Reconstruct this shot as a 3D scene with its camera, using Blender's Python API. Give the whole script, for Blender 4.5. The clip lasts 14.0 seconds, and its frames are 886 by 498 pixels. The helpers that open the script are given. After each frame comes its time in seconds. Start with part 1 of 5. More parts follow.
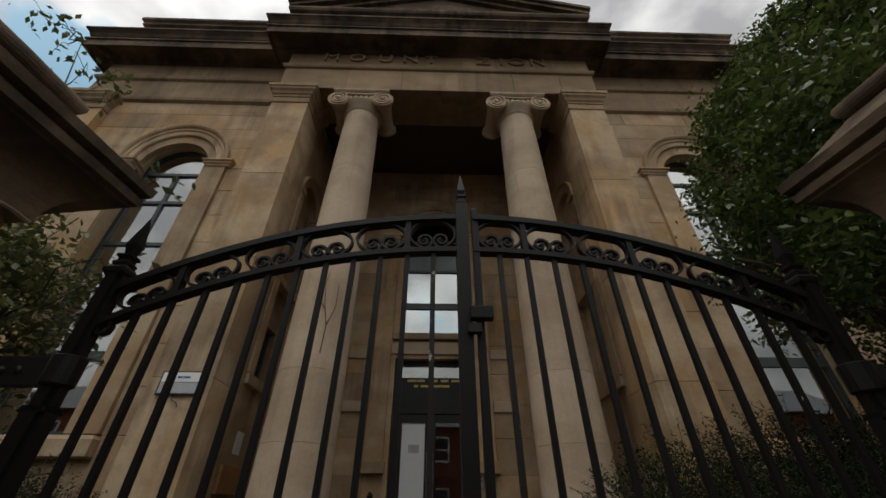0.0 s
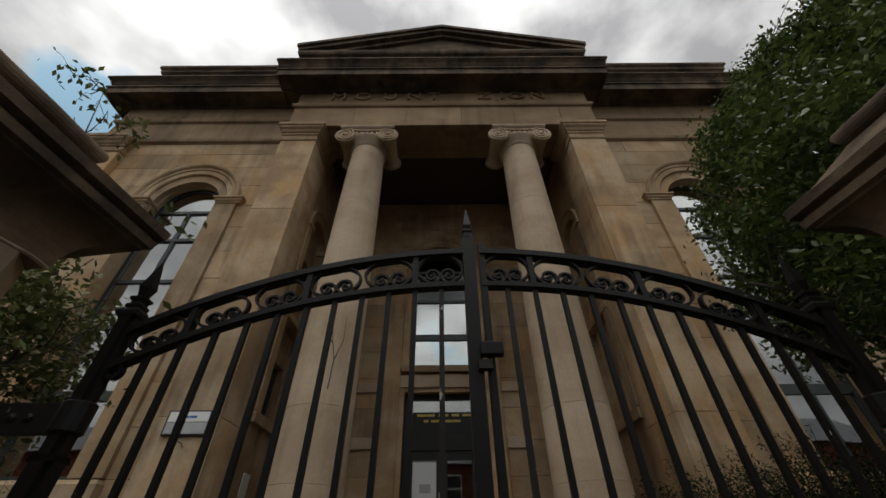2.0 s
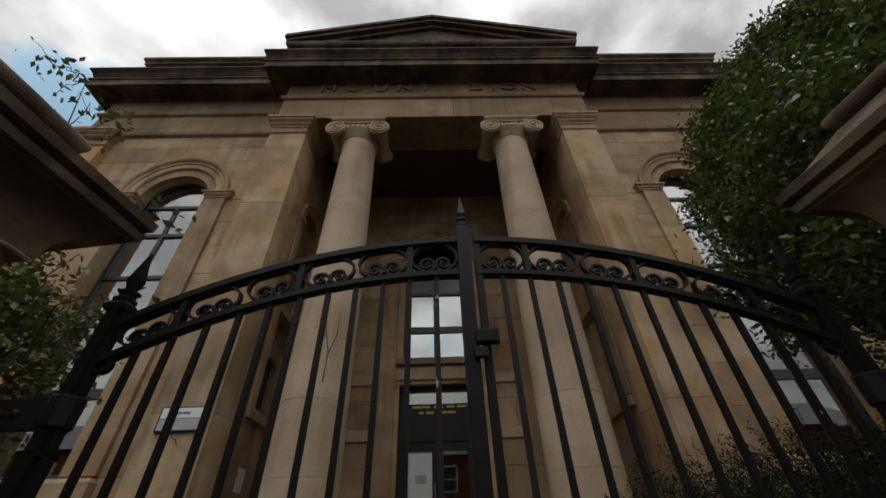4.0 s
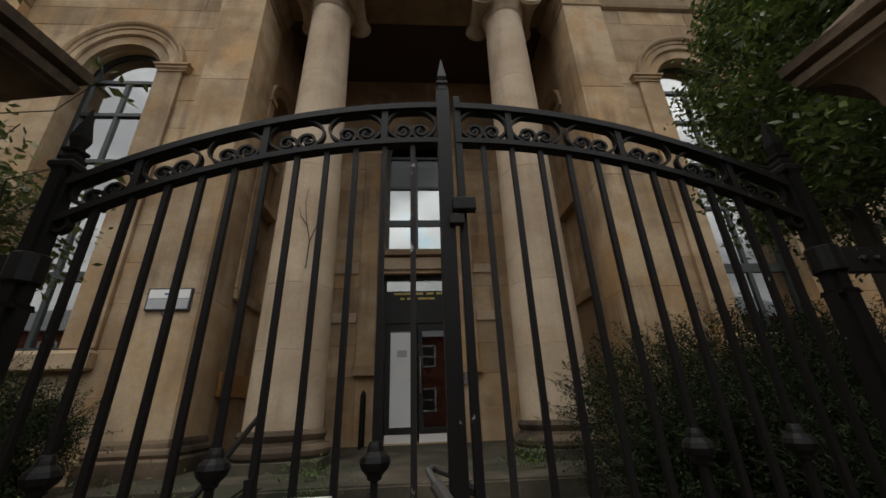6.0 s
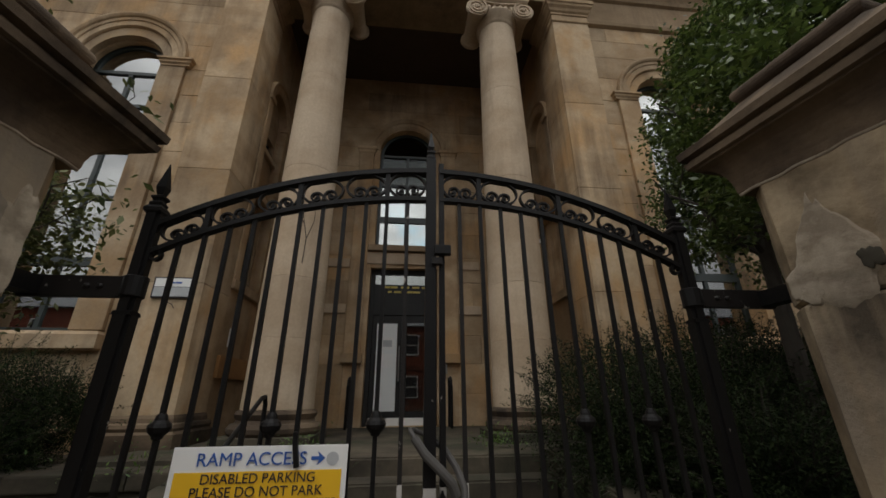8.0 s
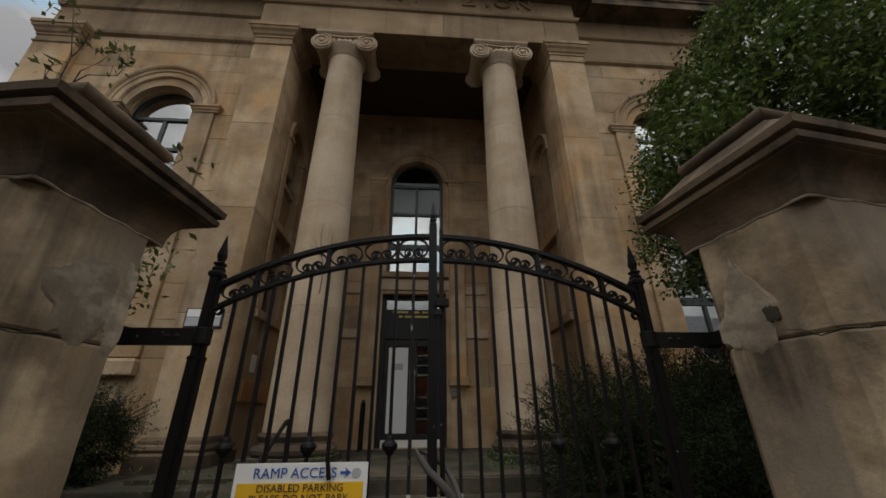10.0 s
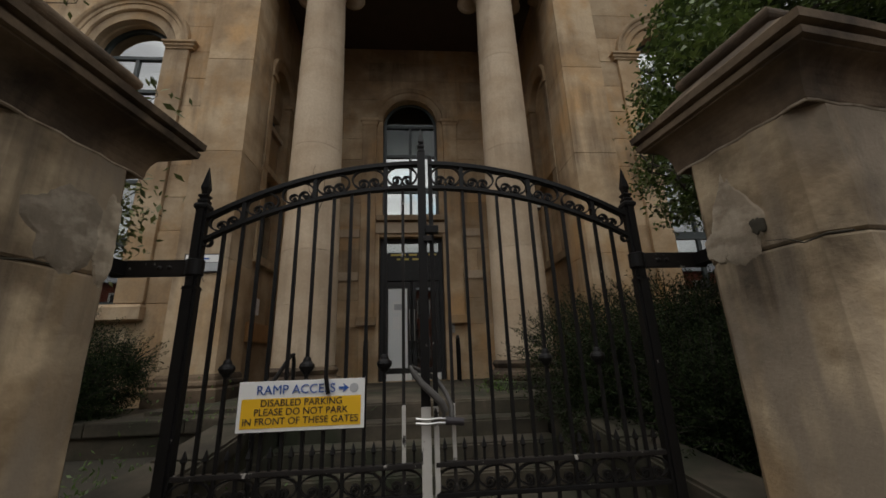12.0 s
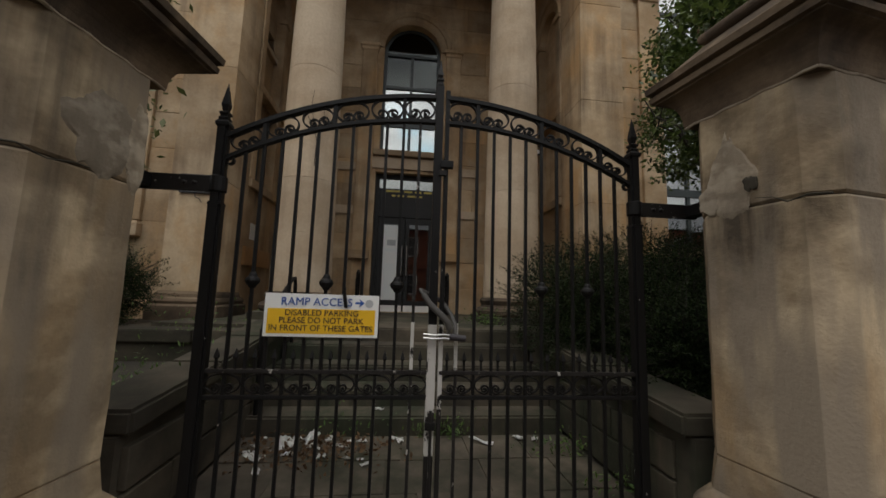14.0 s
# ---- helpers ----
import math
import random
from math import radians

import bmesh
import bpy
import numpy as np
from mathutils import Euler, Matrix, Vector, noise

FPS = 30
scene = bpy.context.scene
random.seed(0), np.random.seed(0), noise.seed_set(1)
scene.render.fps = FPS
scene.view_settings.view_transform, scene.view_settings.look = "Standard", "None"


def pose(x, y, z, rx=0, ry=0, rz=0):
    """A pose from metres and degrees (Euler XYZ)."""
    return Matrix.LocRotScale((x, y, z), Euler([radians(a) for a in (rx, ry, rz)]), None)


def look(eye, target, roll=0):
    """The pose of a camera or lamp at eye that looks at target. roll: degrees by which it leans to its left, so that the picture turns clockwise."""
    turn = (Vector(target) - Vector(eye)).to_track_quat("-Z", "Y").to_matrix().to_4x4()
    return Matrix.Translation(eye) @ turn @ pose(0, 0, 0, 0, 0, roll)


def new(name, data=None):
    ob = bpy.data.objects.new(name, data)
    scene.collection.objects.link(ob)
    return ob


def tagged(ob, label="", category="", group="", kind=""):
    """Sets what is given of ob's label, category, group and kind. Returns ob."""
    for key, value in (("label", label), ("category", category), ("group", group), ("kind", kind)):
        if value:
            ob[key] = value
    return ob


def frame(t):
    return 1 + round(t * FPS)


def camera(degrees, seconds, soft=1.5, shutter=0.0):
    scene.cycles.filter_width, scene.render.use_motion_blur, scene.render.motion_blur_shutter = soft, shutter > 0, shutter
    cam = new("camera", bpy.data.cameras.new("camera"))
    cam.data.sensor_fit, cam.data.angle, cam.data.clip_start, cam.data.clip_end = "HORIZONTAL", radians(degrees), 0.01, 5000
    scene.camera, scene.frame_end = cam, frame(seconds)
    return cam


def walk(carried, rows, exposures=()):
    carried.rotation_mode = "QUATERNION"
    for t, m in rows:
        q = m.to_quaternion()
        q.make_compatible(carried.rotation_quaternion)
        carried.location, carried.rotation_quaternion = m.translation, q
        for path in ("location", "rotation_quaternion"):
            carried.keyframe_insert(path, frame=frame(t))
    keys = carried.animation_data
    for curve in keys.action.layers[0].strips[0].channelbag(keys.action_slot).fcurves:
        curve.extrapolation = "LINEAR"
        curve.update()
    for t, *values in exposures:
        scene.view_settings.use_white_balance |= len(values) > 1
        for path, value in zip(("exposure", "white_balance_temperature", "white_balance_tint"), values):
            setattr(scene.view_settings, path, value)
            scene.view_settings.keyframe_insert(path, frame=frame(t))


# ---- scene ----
cam = camera(99.4, 14.0, soft=1.6)
PATH = [
    (0, (-0.066, -1.174, 1.515), (-0.021, 0.466, 2.66), 0.0),
    (0.5, (-0.069, -1.18, 1.521), (-0.008, 0.429, 2.706), 0.3),
    (1, (-0.069, -1.182, 1.526), (-0.026, 0.408, 2.738), 0.8),
    (1.5, (-0.064, -1.195, 1.526), (-0.047, 0.375, 2.766), -0.2),
    (2, (-0.069, -1.195, 1.528), (-0.06, 0.352, 2.795), -0.7),
    (4.3, (-0.075, -1.161, 1.518), (-0.028, 0.419, 2.742), -2.3),
    (4.5, (-0.074, -1.15, 1.507), (-0.031, 0.455, 2.7), -2.2),
    (5, (-0.066, -1.115, 1.488), (-0.012, 0.581, 2.547), -2.1),
    (5.5, (-0.06, -1.099, 1.466), (0.026, 0.681, 2.374), -1.9),
    (6, (-0.054, -1.086, 1.456), (0.077, 0.753, 2.231), -2.1),
    (6.5, (-0.045, -1.109, 1.446), (0.131, 0.758, 2.14), -1.9),
    (7, (0.015, -1.233, 1.447), (0.216, 0.64, 2.12), -1.3),
    (7.5, (0.047, -1.397, 1.478), (0.225, 0.474, 2.16), -0.4),
    (8, (-0.074, -1.622, 1.441), (0.124, 0.233, 2.163), -0.4),
    (8.5, (-0.106, -1.833, 1.462), (0.121, 0.009, 2.208), -0.7),
    (9, (-0.063, -2.049, 1.466), (0.115, -0.217, 2.249), -0.2),
    (9.2, (-0.07, -2.096, 1.473), (0.103, -0.274, 2.279), -0.0),
    (11.3, (-0.009, -2.097, 1.434), (0.076, -0.27, 2.244), -1.8),
    (11.5, (-0.004, -2.083, 1.413), (0.084, -0.231, 2.164), -1.7),
    (12, (-0.003, -2.048, 1.366), (0.146, -0.129, 1.91), -2.0),
    (12.5, (-0.002, -2.044, 1.354), (0.205, -0.095, 1.756), -2.1),
    (13, (-0.003, -2.06, 1.341), (0.231, -0.107, 1.7), -0.7),
    (13.5, (-0.016, -2.076, 1.323), (0.175, -0.111, 1.642), 0.9),
    (14, (-0.15, -2.166, 1.291), (0.068, -0.192, 1.531), 1.8),
]
EXPO = [(0.0, -0.41), (2.0, -0.46), (4.5, -0.4), (6.5, 0.02), (9.0, -0.2), (11.5, -0.25), (12.5, 0.0), (14.0, 0.0)]
walk(cam, [(t, look(eye, target, roll)) for t, eye, target, roll in PATH], EXPO)

# ---- light ----
SUN_ELEV, SUN_ROT = radians(66), radians(215)
world = bpy.data.worlds.new("sky")
scene.world = world
world.use_nodes = True
wn, wl = world.node_tree.nodes, world.node_tree.links
wn.clear()
w_out = wn.new("ShaderNodeOutputWorld")
w_bg = wn.new("ShaderNodeBackground")
w_sky = wn.new("ShaderNodeTexSky")
w_sky.sky_type, w_sky.sun_disc, w_sky.sun_elevation, w_sky.sun_rotation = "NISHITA", False, SUN_ELEV, SUN_ROT
w_sky.ozone_density, w_sky.dust_density = 0.3, 2.0
w_co = wn.new("ShaderNodeTexCoord")
w_map = wn.new("ShaderNodeMapping")
w_map.inputs["Scale"].default_value = (1.0, 1.0, 1.9)
w_map.inputs["Location"].default_value = (0.35, 0.2, 0.0)
w_n1 = wn.new("ShaderNodeTexNoise")
w_n1.inputs["Scale"].default_value, w_n1.inputs["Detail"].default_value, w_n1.inputs["Roughness"].default_value = 2.3, 7, 0.55
w_n2 = wn.new("ShaderNodeTexNoise")
w_n2.inputs["Scale"].default_value, w_n2.inputs["Detail"].default_value = 3.2, 6
w_cov = wn.new("ShaderNodeValToRGB")
w_cov.color_ramp.elements[0].position, w_cov.color_ramp.elements[1].position = 0.36, 0.46
w_tone = wn.new("ShaderNodeValToRGB")
w_tone.color_ramp.elements[0].position, w_tone.color_ramp.elements[1].position = 0.40, 0.66
w_tone.color_ramp.elements[0].color = (4.6, 4.6, 4.7, 1)
w_tone.color_ramp.elements[1].color = (12.0, 12.0, 11.8, 1)
w_mix = wn.new("ShaderNodeMix")
w_mix.data_type = "RGBA"
w_bg.inputs["Strength"].default_value = 0.1
wl.new(w_co.outputs["Generated"], w_map.inputs["Vector"])
for w_n in (w_n1, w_n2):
    wl.new(w_map.outputs["Vector"], w_n.inputs["Vector"])
# a gap in the cloud to the upper left of the chapel
w_dot = wn.new("ShaderNodeVectorMath")
w_dot.operation = "DOT_PRODUCT"
w_dot.inputs[1].default_value = (-0.635, 0.385, 0.67)
w_gap = wn.new("ShaderNodeMapRange")
w_gap.inputs["From Min"].default_value, w_gap.inputs["From Max"].default_value = 0.990, 0.999
w_gap.inputs["To Min"].default_value, w_gap.inputs["To Max"].default_value = 0.08, -0.22
w_sum = wn.new("ShaderNodeMath")
w_sum.operation = "ADD"
wl.new(w_co.outputs["Generated"], w_dot.inputs[0])
wl.new(w_dot.outputs["Value"], w_gap.inputs["Value"])
wl.new(w_gap.outputs["Result"], w_sum.inputs[0])
wl.new(w_n1.outputs["Fac"], w_sum.inputs[1])
wl.new(w_sum.outputs["Value"], w_cov.inputs["Fac"])
wl.new(w_n2.outputs["Fac"], w_tone.inputs["Fac"])
wl.new(w_cov.outputs["Color"], w_mix.inputs["Factor"])
w_lift = wn.new("ShaderNodeVectorMath")
w_lift.operation = "MULTIPLY"
w_lift.inputs[1].default_value = (2.3, 2.7, 2.2)
wl.new(w_sky.outputs["Color"], w_lift.inputs[0])
wl.new(w_lift.outputs["Vector"], w_mix.inputs[6])
wl.new(w_tone.outputs["Color"], w_mix.inputs[7])
# overcast: brighter overhead than at the horizon
w_sep = wn.new("ShaderNodeSeparateXYZ")
w_grad = wn.new("ShaderNodeMapRange")
w_grad.inputs["From Min"].default_value, w_grad.inputs["From Max"].default_value = 0.0, 1.0
w_grad.inputs["To Min"].default_value, w_grad.inputs["To Max"].default_value = 0.12, 1.95
w_dome = wn.new("ShaderNodeVectorMath")
w_dome.operation = "SCALE"
wl.new(w_co.outputs["Generated"], w_sep.inputs[0])
wl.new(w_sep.outputs["Z"], w_grad.inputs["Value"])
wl.new(w_mix.outputs[2], w_dome.inputs[0])
# and brighter towards the veiled sun, behind the street
w_side = wn.new("ShaderNodeMapRange")
w_side.inputs["From Min"].default_value, w_side.inputs["From Max"].default_value = -1.0, 1.0
w_side.inputs["To Min"].default_value, w_side.inputs["To Max"].default_value = 1.5, 0.45
w_both = wn.new("ShaderNodeMath")
w_both.operation = "MULTIPLY"
wl.new(w_sep.outputs["Y"], w_side.inputs["Value"])
wl.new(w_grad.outputs["Result"], w_both.inputs[0])
wl.new(w_side.outputs["Result"], w_both.inputs[1])
wl.new(w_both.outputs["Value"], w_dome.inputs["Scale"])
wl.new(w_dome.outputs["Vector"], w_bg.inputs["Color"])
wl.new(w_bg.outputs["Background"], w_out.inputs["Surface"])

sun = new("sun", bpy.data.lights.new("sun", "SUN"))
sun.data.energy, sun.data.angle, sun.data.color = 0.5, radians(20), (1.0, 0.95, 0.88)
sun.matrix_world = look((0, 0, 30), (0 + 30 * math.cos(SUN_ELEV) * 0.5, 30 * math.cos(SUN_ELEV) * 0.86, 30 - 30 * math.sin(SUN_ELEV)))


# ---- materials ----
def material(name):
    m = bpy.data.materials.new(name)
    m.use_nodes = True
    nodes = m.node_tree.nodes
    nodes.clear()
    out = nodes.new("ShaderNodeOutputMaterial")
    bsdf = nodes.new("ShaderNodeBsdfPrincipled")
    m.node_tree.links.new(bsdf.outputs["BSDF"], out.inputs["Surface"])
    return m, nodes, m.node_tree.links, bsdf


def noise_fac(nodes, links, scale, detail=4, stretch=(1, 1, 1), rough=0.55, seed=0.0):
    """World-space noise."""
    geo = nodes.new("ShaderNodeNewGeometry")
    mp = nodes.new("ShaderNodeMapping")
    mp.inputs["Scale"].default_value = stretch
    mp.inputs["Location"].default_value = (seed, seed * 1.7, seed * 0.6)
    tex = nodes.new("ShaderNodeTexNoise")
    tex.inputs["Scale"].default_value, tex.inputs["Detail"].default_value, tex.inputs["Roughness"].default_value = scale, detail, rough
    links.new(geo.outputs["Position"], mp.inputs["Vector"])
    links.new(mp.outputs["Vector"], tex.inputs["Vector"])
    return tex.outputs["Fac"]


def ramp(nodes, links, fac, a, b, ca=(0, 0, 0, 1), cb=(1, 1, 1, 1)):
    r = nodes.new("ShaderNodeValToRGB")
    r.color_ramp.elements[0].position, r.color_ramp.elements[1].position = a, b
    r.color_ramp.elements[0].color, r.color_ramp.elements[1].color = ca, cb
    links.new(fac, r.inputs["Fac"])
    return r.outputs["Color"]


def mixed(nodes, links, fac, a, b, how="MIX"):
    m = nodes.new("ShaderNodeMix")
    m.data_type, m.blend_type = "RGBA", how
    for sock, value in ((m.inputs["Factor"], fac), (m.inputs[6], a), (m.inputs[7], b)):
        if isinstance(value, bpy.types.NodeSocket):
            links.new(value, sock)
        elif isinstance(value, (int, float)):
            sock.default_value = value
        else:
            sock.default_value = (*value[:3], 1)
    return m.outputs[2]


def bump(nodes, links, bsdf, fac, strength, distance):
    b = nodes.new("ShaderNodeBump")
    b.inputs["Strength"].default_value, b.inputs["Distance"].default_value = strength, distance
    links.new(fac, b.inputs["Height"])
    links.new(b.outputs["Normal"], bsdf.inputs["Normal"])


def stone(name, light, dark, stain, stain_at=0.62, streak=0.5, rough=0.9, pitted=0.25, big=0.9, tint=0.22, warm=None, blot=0.55, crisp=0.0, wash=None):
    """Sandstone: bed colour, cloudy tone, running streaks, soot and grain; each block a little different."""
    m, nodes, links, bsdf = material(name)
    tone = ramp(nodes, links, noise_fac(nodes, links, big, 5, (1, 1, 1.6)), 0.38 + crisp, 0.64 - crisp)
    col = mixed(nodes, links, tone, dark, light)
    if warm:
        col = mixed(nodes, links, ramp(nodes, links, noise_fac(nodes, links, 1.3, 5, (1, 1, 0.7), 0.6, 5.0), 0.5, 0.68), col, warm)
    grain = ramp(nodes, links, noise_fac(nodes, links, 26, 4), 0.3, 0.75, (0.9, 0.9, 0.9, 1), (1.05, 1.05, 1.05, 1))
    col = mixed(nodes, links, 1.0, col, grain, "MULTIPLY")
    if wash:
        # grey weathered runs down the face
        col = mixed(nodes, links, ramp(nodes, links, noise_fac(nodes, links, 2.4, 3, (1.8, 1.8, 0.30), 0.5, 11.0), 0.42, 0.58), col, wash)
    info = nodes.new("ShaderNodeObjectInfo")
    each = ramp(nodes, links, info.outputs["Random"], 0.0, 1.0, (1 - tint, 1 - tint, 1 - tint, 1), (1.0 + tint * 0.5, 1.0 + tint * 0.4, 1.0 + tint * 0.25, 1))
    col = mixed(nodes, links, 1.0, col, each, "MULTIPLY")
    run = ramp(nodes, links, noise_fac(nodes, links, 2.2, 6, (1.6, 1.6, 0.16), 0.6, 3.0), stain_at - 0.12, stain_at + 0.12)
    patch = ramp(nodes, links, noise_fac(nodes, links, blot, 6, (1, 1, 1), 0.62, 8.0), 0.42, 0.62)
    soot = mixed(nodes, links, 1.0, run, patch, "MULTIPLY")
    weight = nodes.new("ShaderNodeMath")
    weight.operation = "MULTIPLY"
    weight.inputs[1].default_value = streak
    links.new(soot, weight.inputs[0])
    col = mixed(nodes, links, weight.outputs[0], col, stain)
    links.new(col, bsdf.inputs["Base Color"])
    bsdf.inputs["Roughness"].default_value = rough
    bsdf.inputs["Specular IOR Level"].default_value = 0.25
    fine = noise_fac(nodes, links, 55, 5, (1, 1, 1), 0.65)
    bump(nodes, links, bsdf, fine, pitted * 0.7, 0.006)
    return m


def paint(name, base, chip, chips=0.68, rough=0.4, metal=0.0, scale=26):
    """Paint on iron or timber, worn through in flakes."""
    m, nodes, links, bsdf = material(name)
    flake = ramp(nodes, links, noise_fac(nodes, links, scale, 6, (1, 1, 0.5), 0.6), chips, chips + 0.03)
    tone = mixed(nodes, links, noise_fac(nodes, links, 5, 4), [c * 0.7 for c in base], [c * 1.35 for c in base])
    links.new(mixed(nodes, links, flake, tone, chip), bsdf.inputs["Base Color"])
    bsdf.inputs["Roughness"].default_value, bsdf.inputs["Metallic"].default_value = rough, metal
    bsdf.inputs["Specular IOR Level"].default_value = 0.2
    bump(nodes, links, bsdf, noise_fac(nodes, links, 60, 4), 0.25, 0.004)
    return m


def plain(name, base, rough=0.6, metal=0.0, var=0.25, scale=9.0):
    m, nodes, links, bsdf = material(name)
    tone = mixed(nodes, links, noise_fac(nodes, links, scale, 5), [c * (1 - var) for c in base], [min(1, c * (1 + var)) for c in base])
    links.new(tone, bsdf.inputs["Base Color"])
    bsdf.inputs["Roughness"].default_value, bsdf.inputs["Metallic"].default_value = rough, metal
    return m


def leafage(name, base, warm, rough=0.45):
    m, nodes, links, bsdf = material(name)
    geo = nodes.new("ShaderNodeNewGeometry")
    tone = mixed(nodes, links, geo.outputs["Random Per Island"], base, warm)
    links.new(tone, bsdf.inputs["Base Color"])
    bsdf.inputs["Roughness"].default_value = rough
    bsdf.inputs["Specular IOR Level"].default_value = 0.5 if rough < 0.6 else 0.15
    trans = nodes.new("ShaderNodeBsdfTranslucent")
    links.new(tone, trans.inputs["Color"])
    add = nodes.new("ShaderNodeMixShader")
    add.inputs["Fac"].default_value = 0.3
    links.new(bsdf.outputs["BSDF"], add.inputs[1])
    links.new(trans.outputs["BSDF"], add.inputs[2])
    out = next(n for n in nodes if n.type == "OUTPUT_MATERIAL")
    links.new(add.outputs[0], out.inputs["Surface"])
    return m


def glazing(name, gloss, tint):
    """Coated glass: a mirror share over a tinted clear pane, slightly wavy."""
    m, nodes, links, bsdf = material(name)
    clear = nodes.new("ShaderNodeBsdfTransparent")
    clear.inputs["Color"].default_value = (*tint, 1)
    mirror = nodes.new("ShaderNodeBsdfGlossy")
    mirror.inputs["Roughness"].default_value = 0.02
    mirror.inputs["Color"].default_value = (0.94, 0.96, 0.95, 1)
    b = nodes.new("ShaderNodeBump")
    b.inputs["Strength"].default_value, b.inputs["Distance"].default_value = 0.025, 0.02
    links.new(noise_fac(nodes, links, 1.6, 2), b.inputs["Height"])
    links.new(b.outputs["Normal"], mirror.inputs["Normal"])
    fres = nodes.new("ShaderNodeFresnel")
    fres.inputs["IOR"].default_value = 1.5
    add = nodes.new("ShaderNodeMath")
    add.inputs[1].default_value, add.use_clamp = gloss, True
    links.new(fres.outputs["Fac"], add.inputs[0])
    mix = nodes.new("ShaderNodeMixShader")
    links.new(add.outputs[0], mix.inputs["Fac"])
    links.new(clear.outputs[0], mix.inputs[1])
    links.new(mirror.outputs[0], mix.inputs[2])
    out = next(n for n in nodes if n.type == "OUTPUT_MATERIAL")
    links.new(mix.outputs[0], out.inputs["Surface"])
    return m


SOOT = (0.05, 0.04, 0.03)
M_ASHLAR = stone("ashlar", (0.56, 0.43, 0.285), (0.385, 0.27, 0.16), (0.13, 0.09, 0.06), 0.53, 0.75, warm=(0.50, 0.32, 0.16), blot=0.7, crisp=0.03)
M_COLUMN = stone("column_stone", (0.56, 0.45, 0.33), (0.46, 0.35, 0.24), (0.20, 0.145, 0.10), 0.58, 0.6, tint=0.08)
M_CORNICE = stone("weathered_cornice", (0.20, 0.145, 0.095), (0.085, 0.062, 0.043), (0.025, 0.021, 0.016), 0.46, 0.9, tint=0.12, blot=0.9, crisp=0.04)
M_FRIEZE = stone("frieze_stone", (0.46, 0.34, 0.215), (0.33, 0.235, 0.145), (0.13, 0.095, 0.065), 0.54, 0.7, tint=0.2)
M_PIER = stone("pier_stone", (0.60, 0.47, 0.31), (0.27, 0.20, 0.125), (0.06, 0.047, 0.034), 0.47, 0.95, pitted=0.9, big=2.0, tint=0.06, warm=(0.44, 0.30, 0.165), blot=1.1, crisp=0.05, wash=(0.29, 0.235, 0.175))
# cap colours, set much darker than those of the pier shafts
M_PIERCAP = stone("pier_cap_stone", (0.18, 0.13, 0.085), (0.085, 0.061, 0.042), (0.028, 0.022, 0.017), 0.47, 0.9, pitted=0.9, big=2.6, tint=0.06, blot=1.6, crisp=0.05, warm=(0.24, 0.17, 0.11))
M_MORTAR = stone("mortar_patch", (0.47, 0.40, 0.31), (0.29, 0.24, 0.18), (0.13, 0.105, 0.08), 0.46, 0.85, pitted=0.9, big=7, crisp=0.06)
M_PAVING = stone("paving_stone", (0.15, 0.125, 0.095), (0.075, 0.064, 0.05), (0.03, 0.034, 0.02), 0.48, 0.85, pitted=0.4, big=1.8)
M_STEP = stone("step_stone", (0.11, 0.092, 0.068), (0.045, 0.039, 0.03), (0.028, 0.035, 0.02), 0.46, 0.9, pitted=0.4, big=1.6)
# colour set far below plaster, to deepen the shade high in the porch
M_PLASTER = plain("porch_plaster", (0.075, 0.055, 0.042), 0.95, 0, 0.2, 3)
M_IRON = paint("black_iron_paint", (0.009, 0.0085, 0.0085), (0.34, 0.32, 0.29), 0.705, 0.46)
M_WORN = paint("worn_iron_paint", (0.02, 0.018, 0.017), (0.42, 0.40, 0.37), 0.63, 0.45, scale=19)
M_BARE = paint("bare_primer", (0.46, 0.44, 0.41), (0.02, 0.018, 0.017), 0.53, 0.5, scale=19)
M_FRAME = plain("dark_window_frame", (0.025, 0.035, 0.035), 0.4, 0, 0.15)
M_DOORPAINT = plain("black_door_paint", (0.010, 0.010, 0.010), 0.65, 0, 0.2)
M_STEEL = plain("brushed_steel", (0.4, 0.4, 0.39), 0.35, 0.9, 0.1, 30)
M_GLASS = glazing("window_glass", 0.40, (0.55, 0.6, 0.6))
M_DOORGLASS = glazing("door_glass", 0.16, (0.75, 0.78, 0.76))
M_DULLGLASS = glazing("dull_glass", 0.0, (0.45, 0.5, 0.48))
M_ROOM = plain("room_wall", (0.30, 0.30, 0.28), 0.9)
# pale tone of the sheet that imitates the bright hall behind the door
M_HALLPALE = plain("pale_hall_stand_in", (0.75, 0.77, 0.76), 0.8, 0, 0.06, 2)
M_WHITE = plain("white_panel", (0.78, 0.78, 0.76), 0.5, 0, 0.06, 4)
M_YELLOW = plain("yellow_panel", (0.80, 0.47, 0.02), 0.45, 0, 0.06, 5)
M_BLUE = plain("blue_letter", (0.03, 0.10, 0.36), 0.5, 0, 0.1)
M_INK = plain("dark_letter", (0.03, 0.025, 0.03), 0.5, 0, 0.1)
M_GOLD = plain("gold_letter", (0.55, 0.42, 0.08), 0.4, 0, 0.1)
M_GREY = plain("grey_print", (0.42, 0.43, 0.44), 0.6)
M_WOOD = plain("varnished_timber", (0.33, 0.17, 0.06), 0.5, 0, 0.35, 6)
M_RUBBER = plain("grey_rubber_sleeve", (0.075, 0.07, 0.065), 0.7, 0, 0.3, 20)
M_LEAF = leafage("tree_leaf", (0.018, 0.036, 0.009), (0.13, 0.18, 0.042), 0.36)
M_LEAF2 = leafage("shrub_leaf", (0.035, 0.055, 0.016), (0.17, 0.18, 0.06))
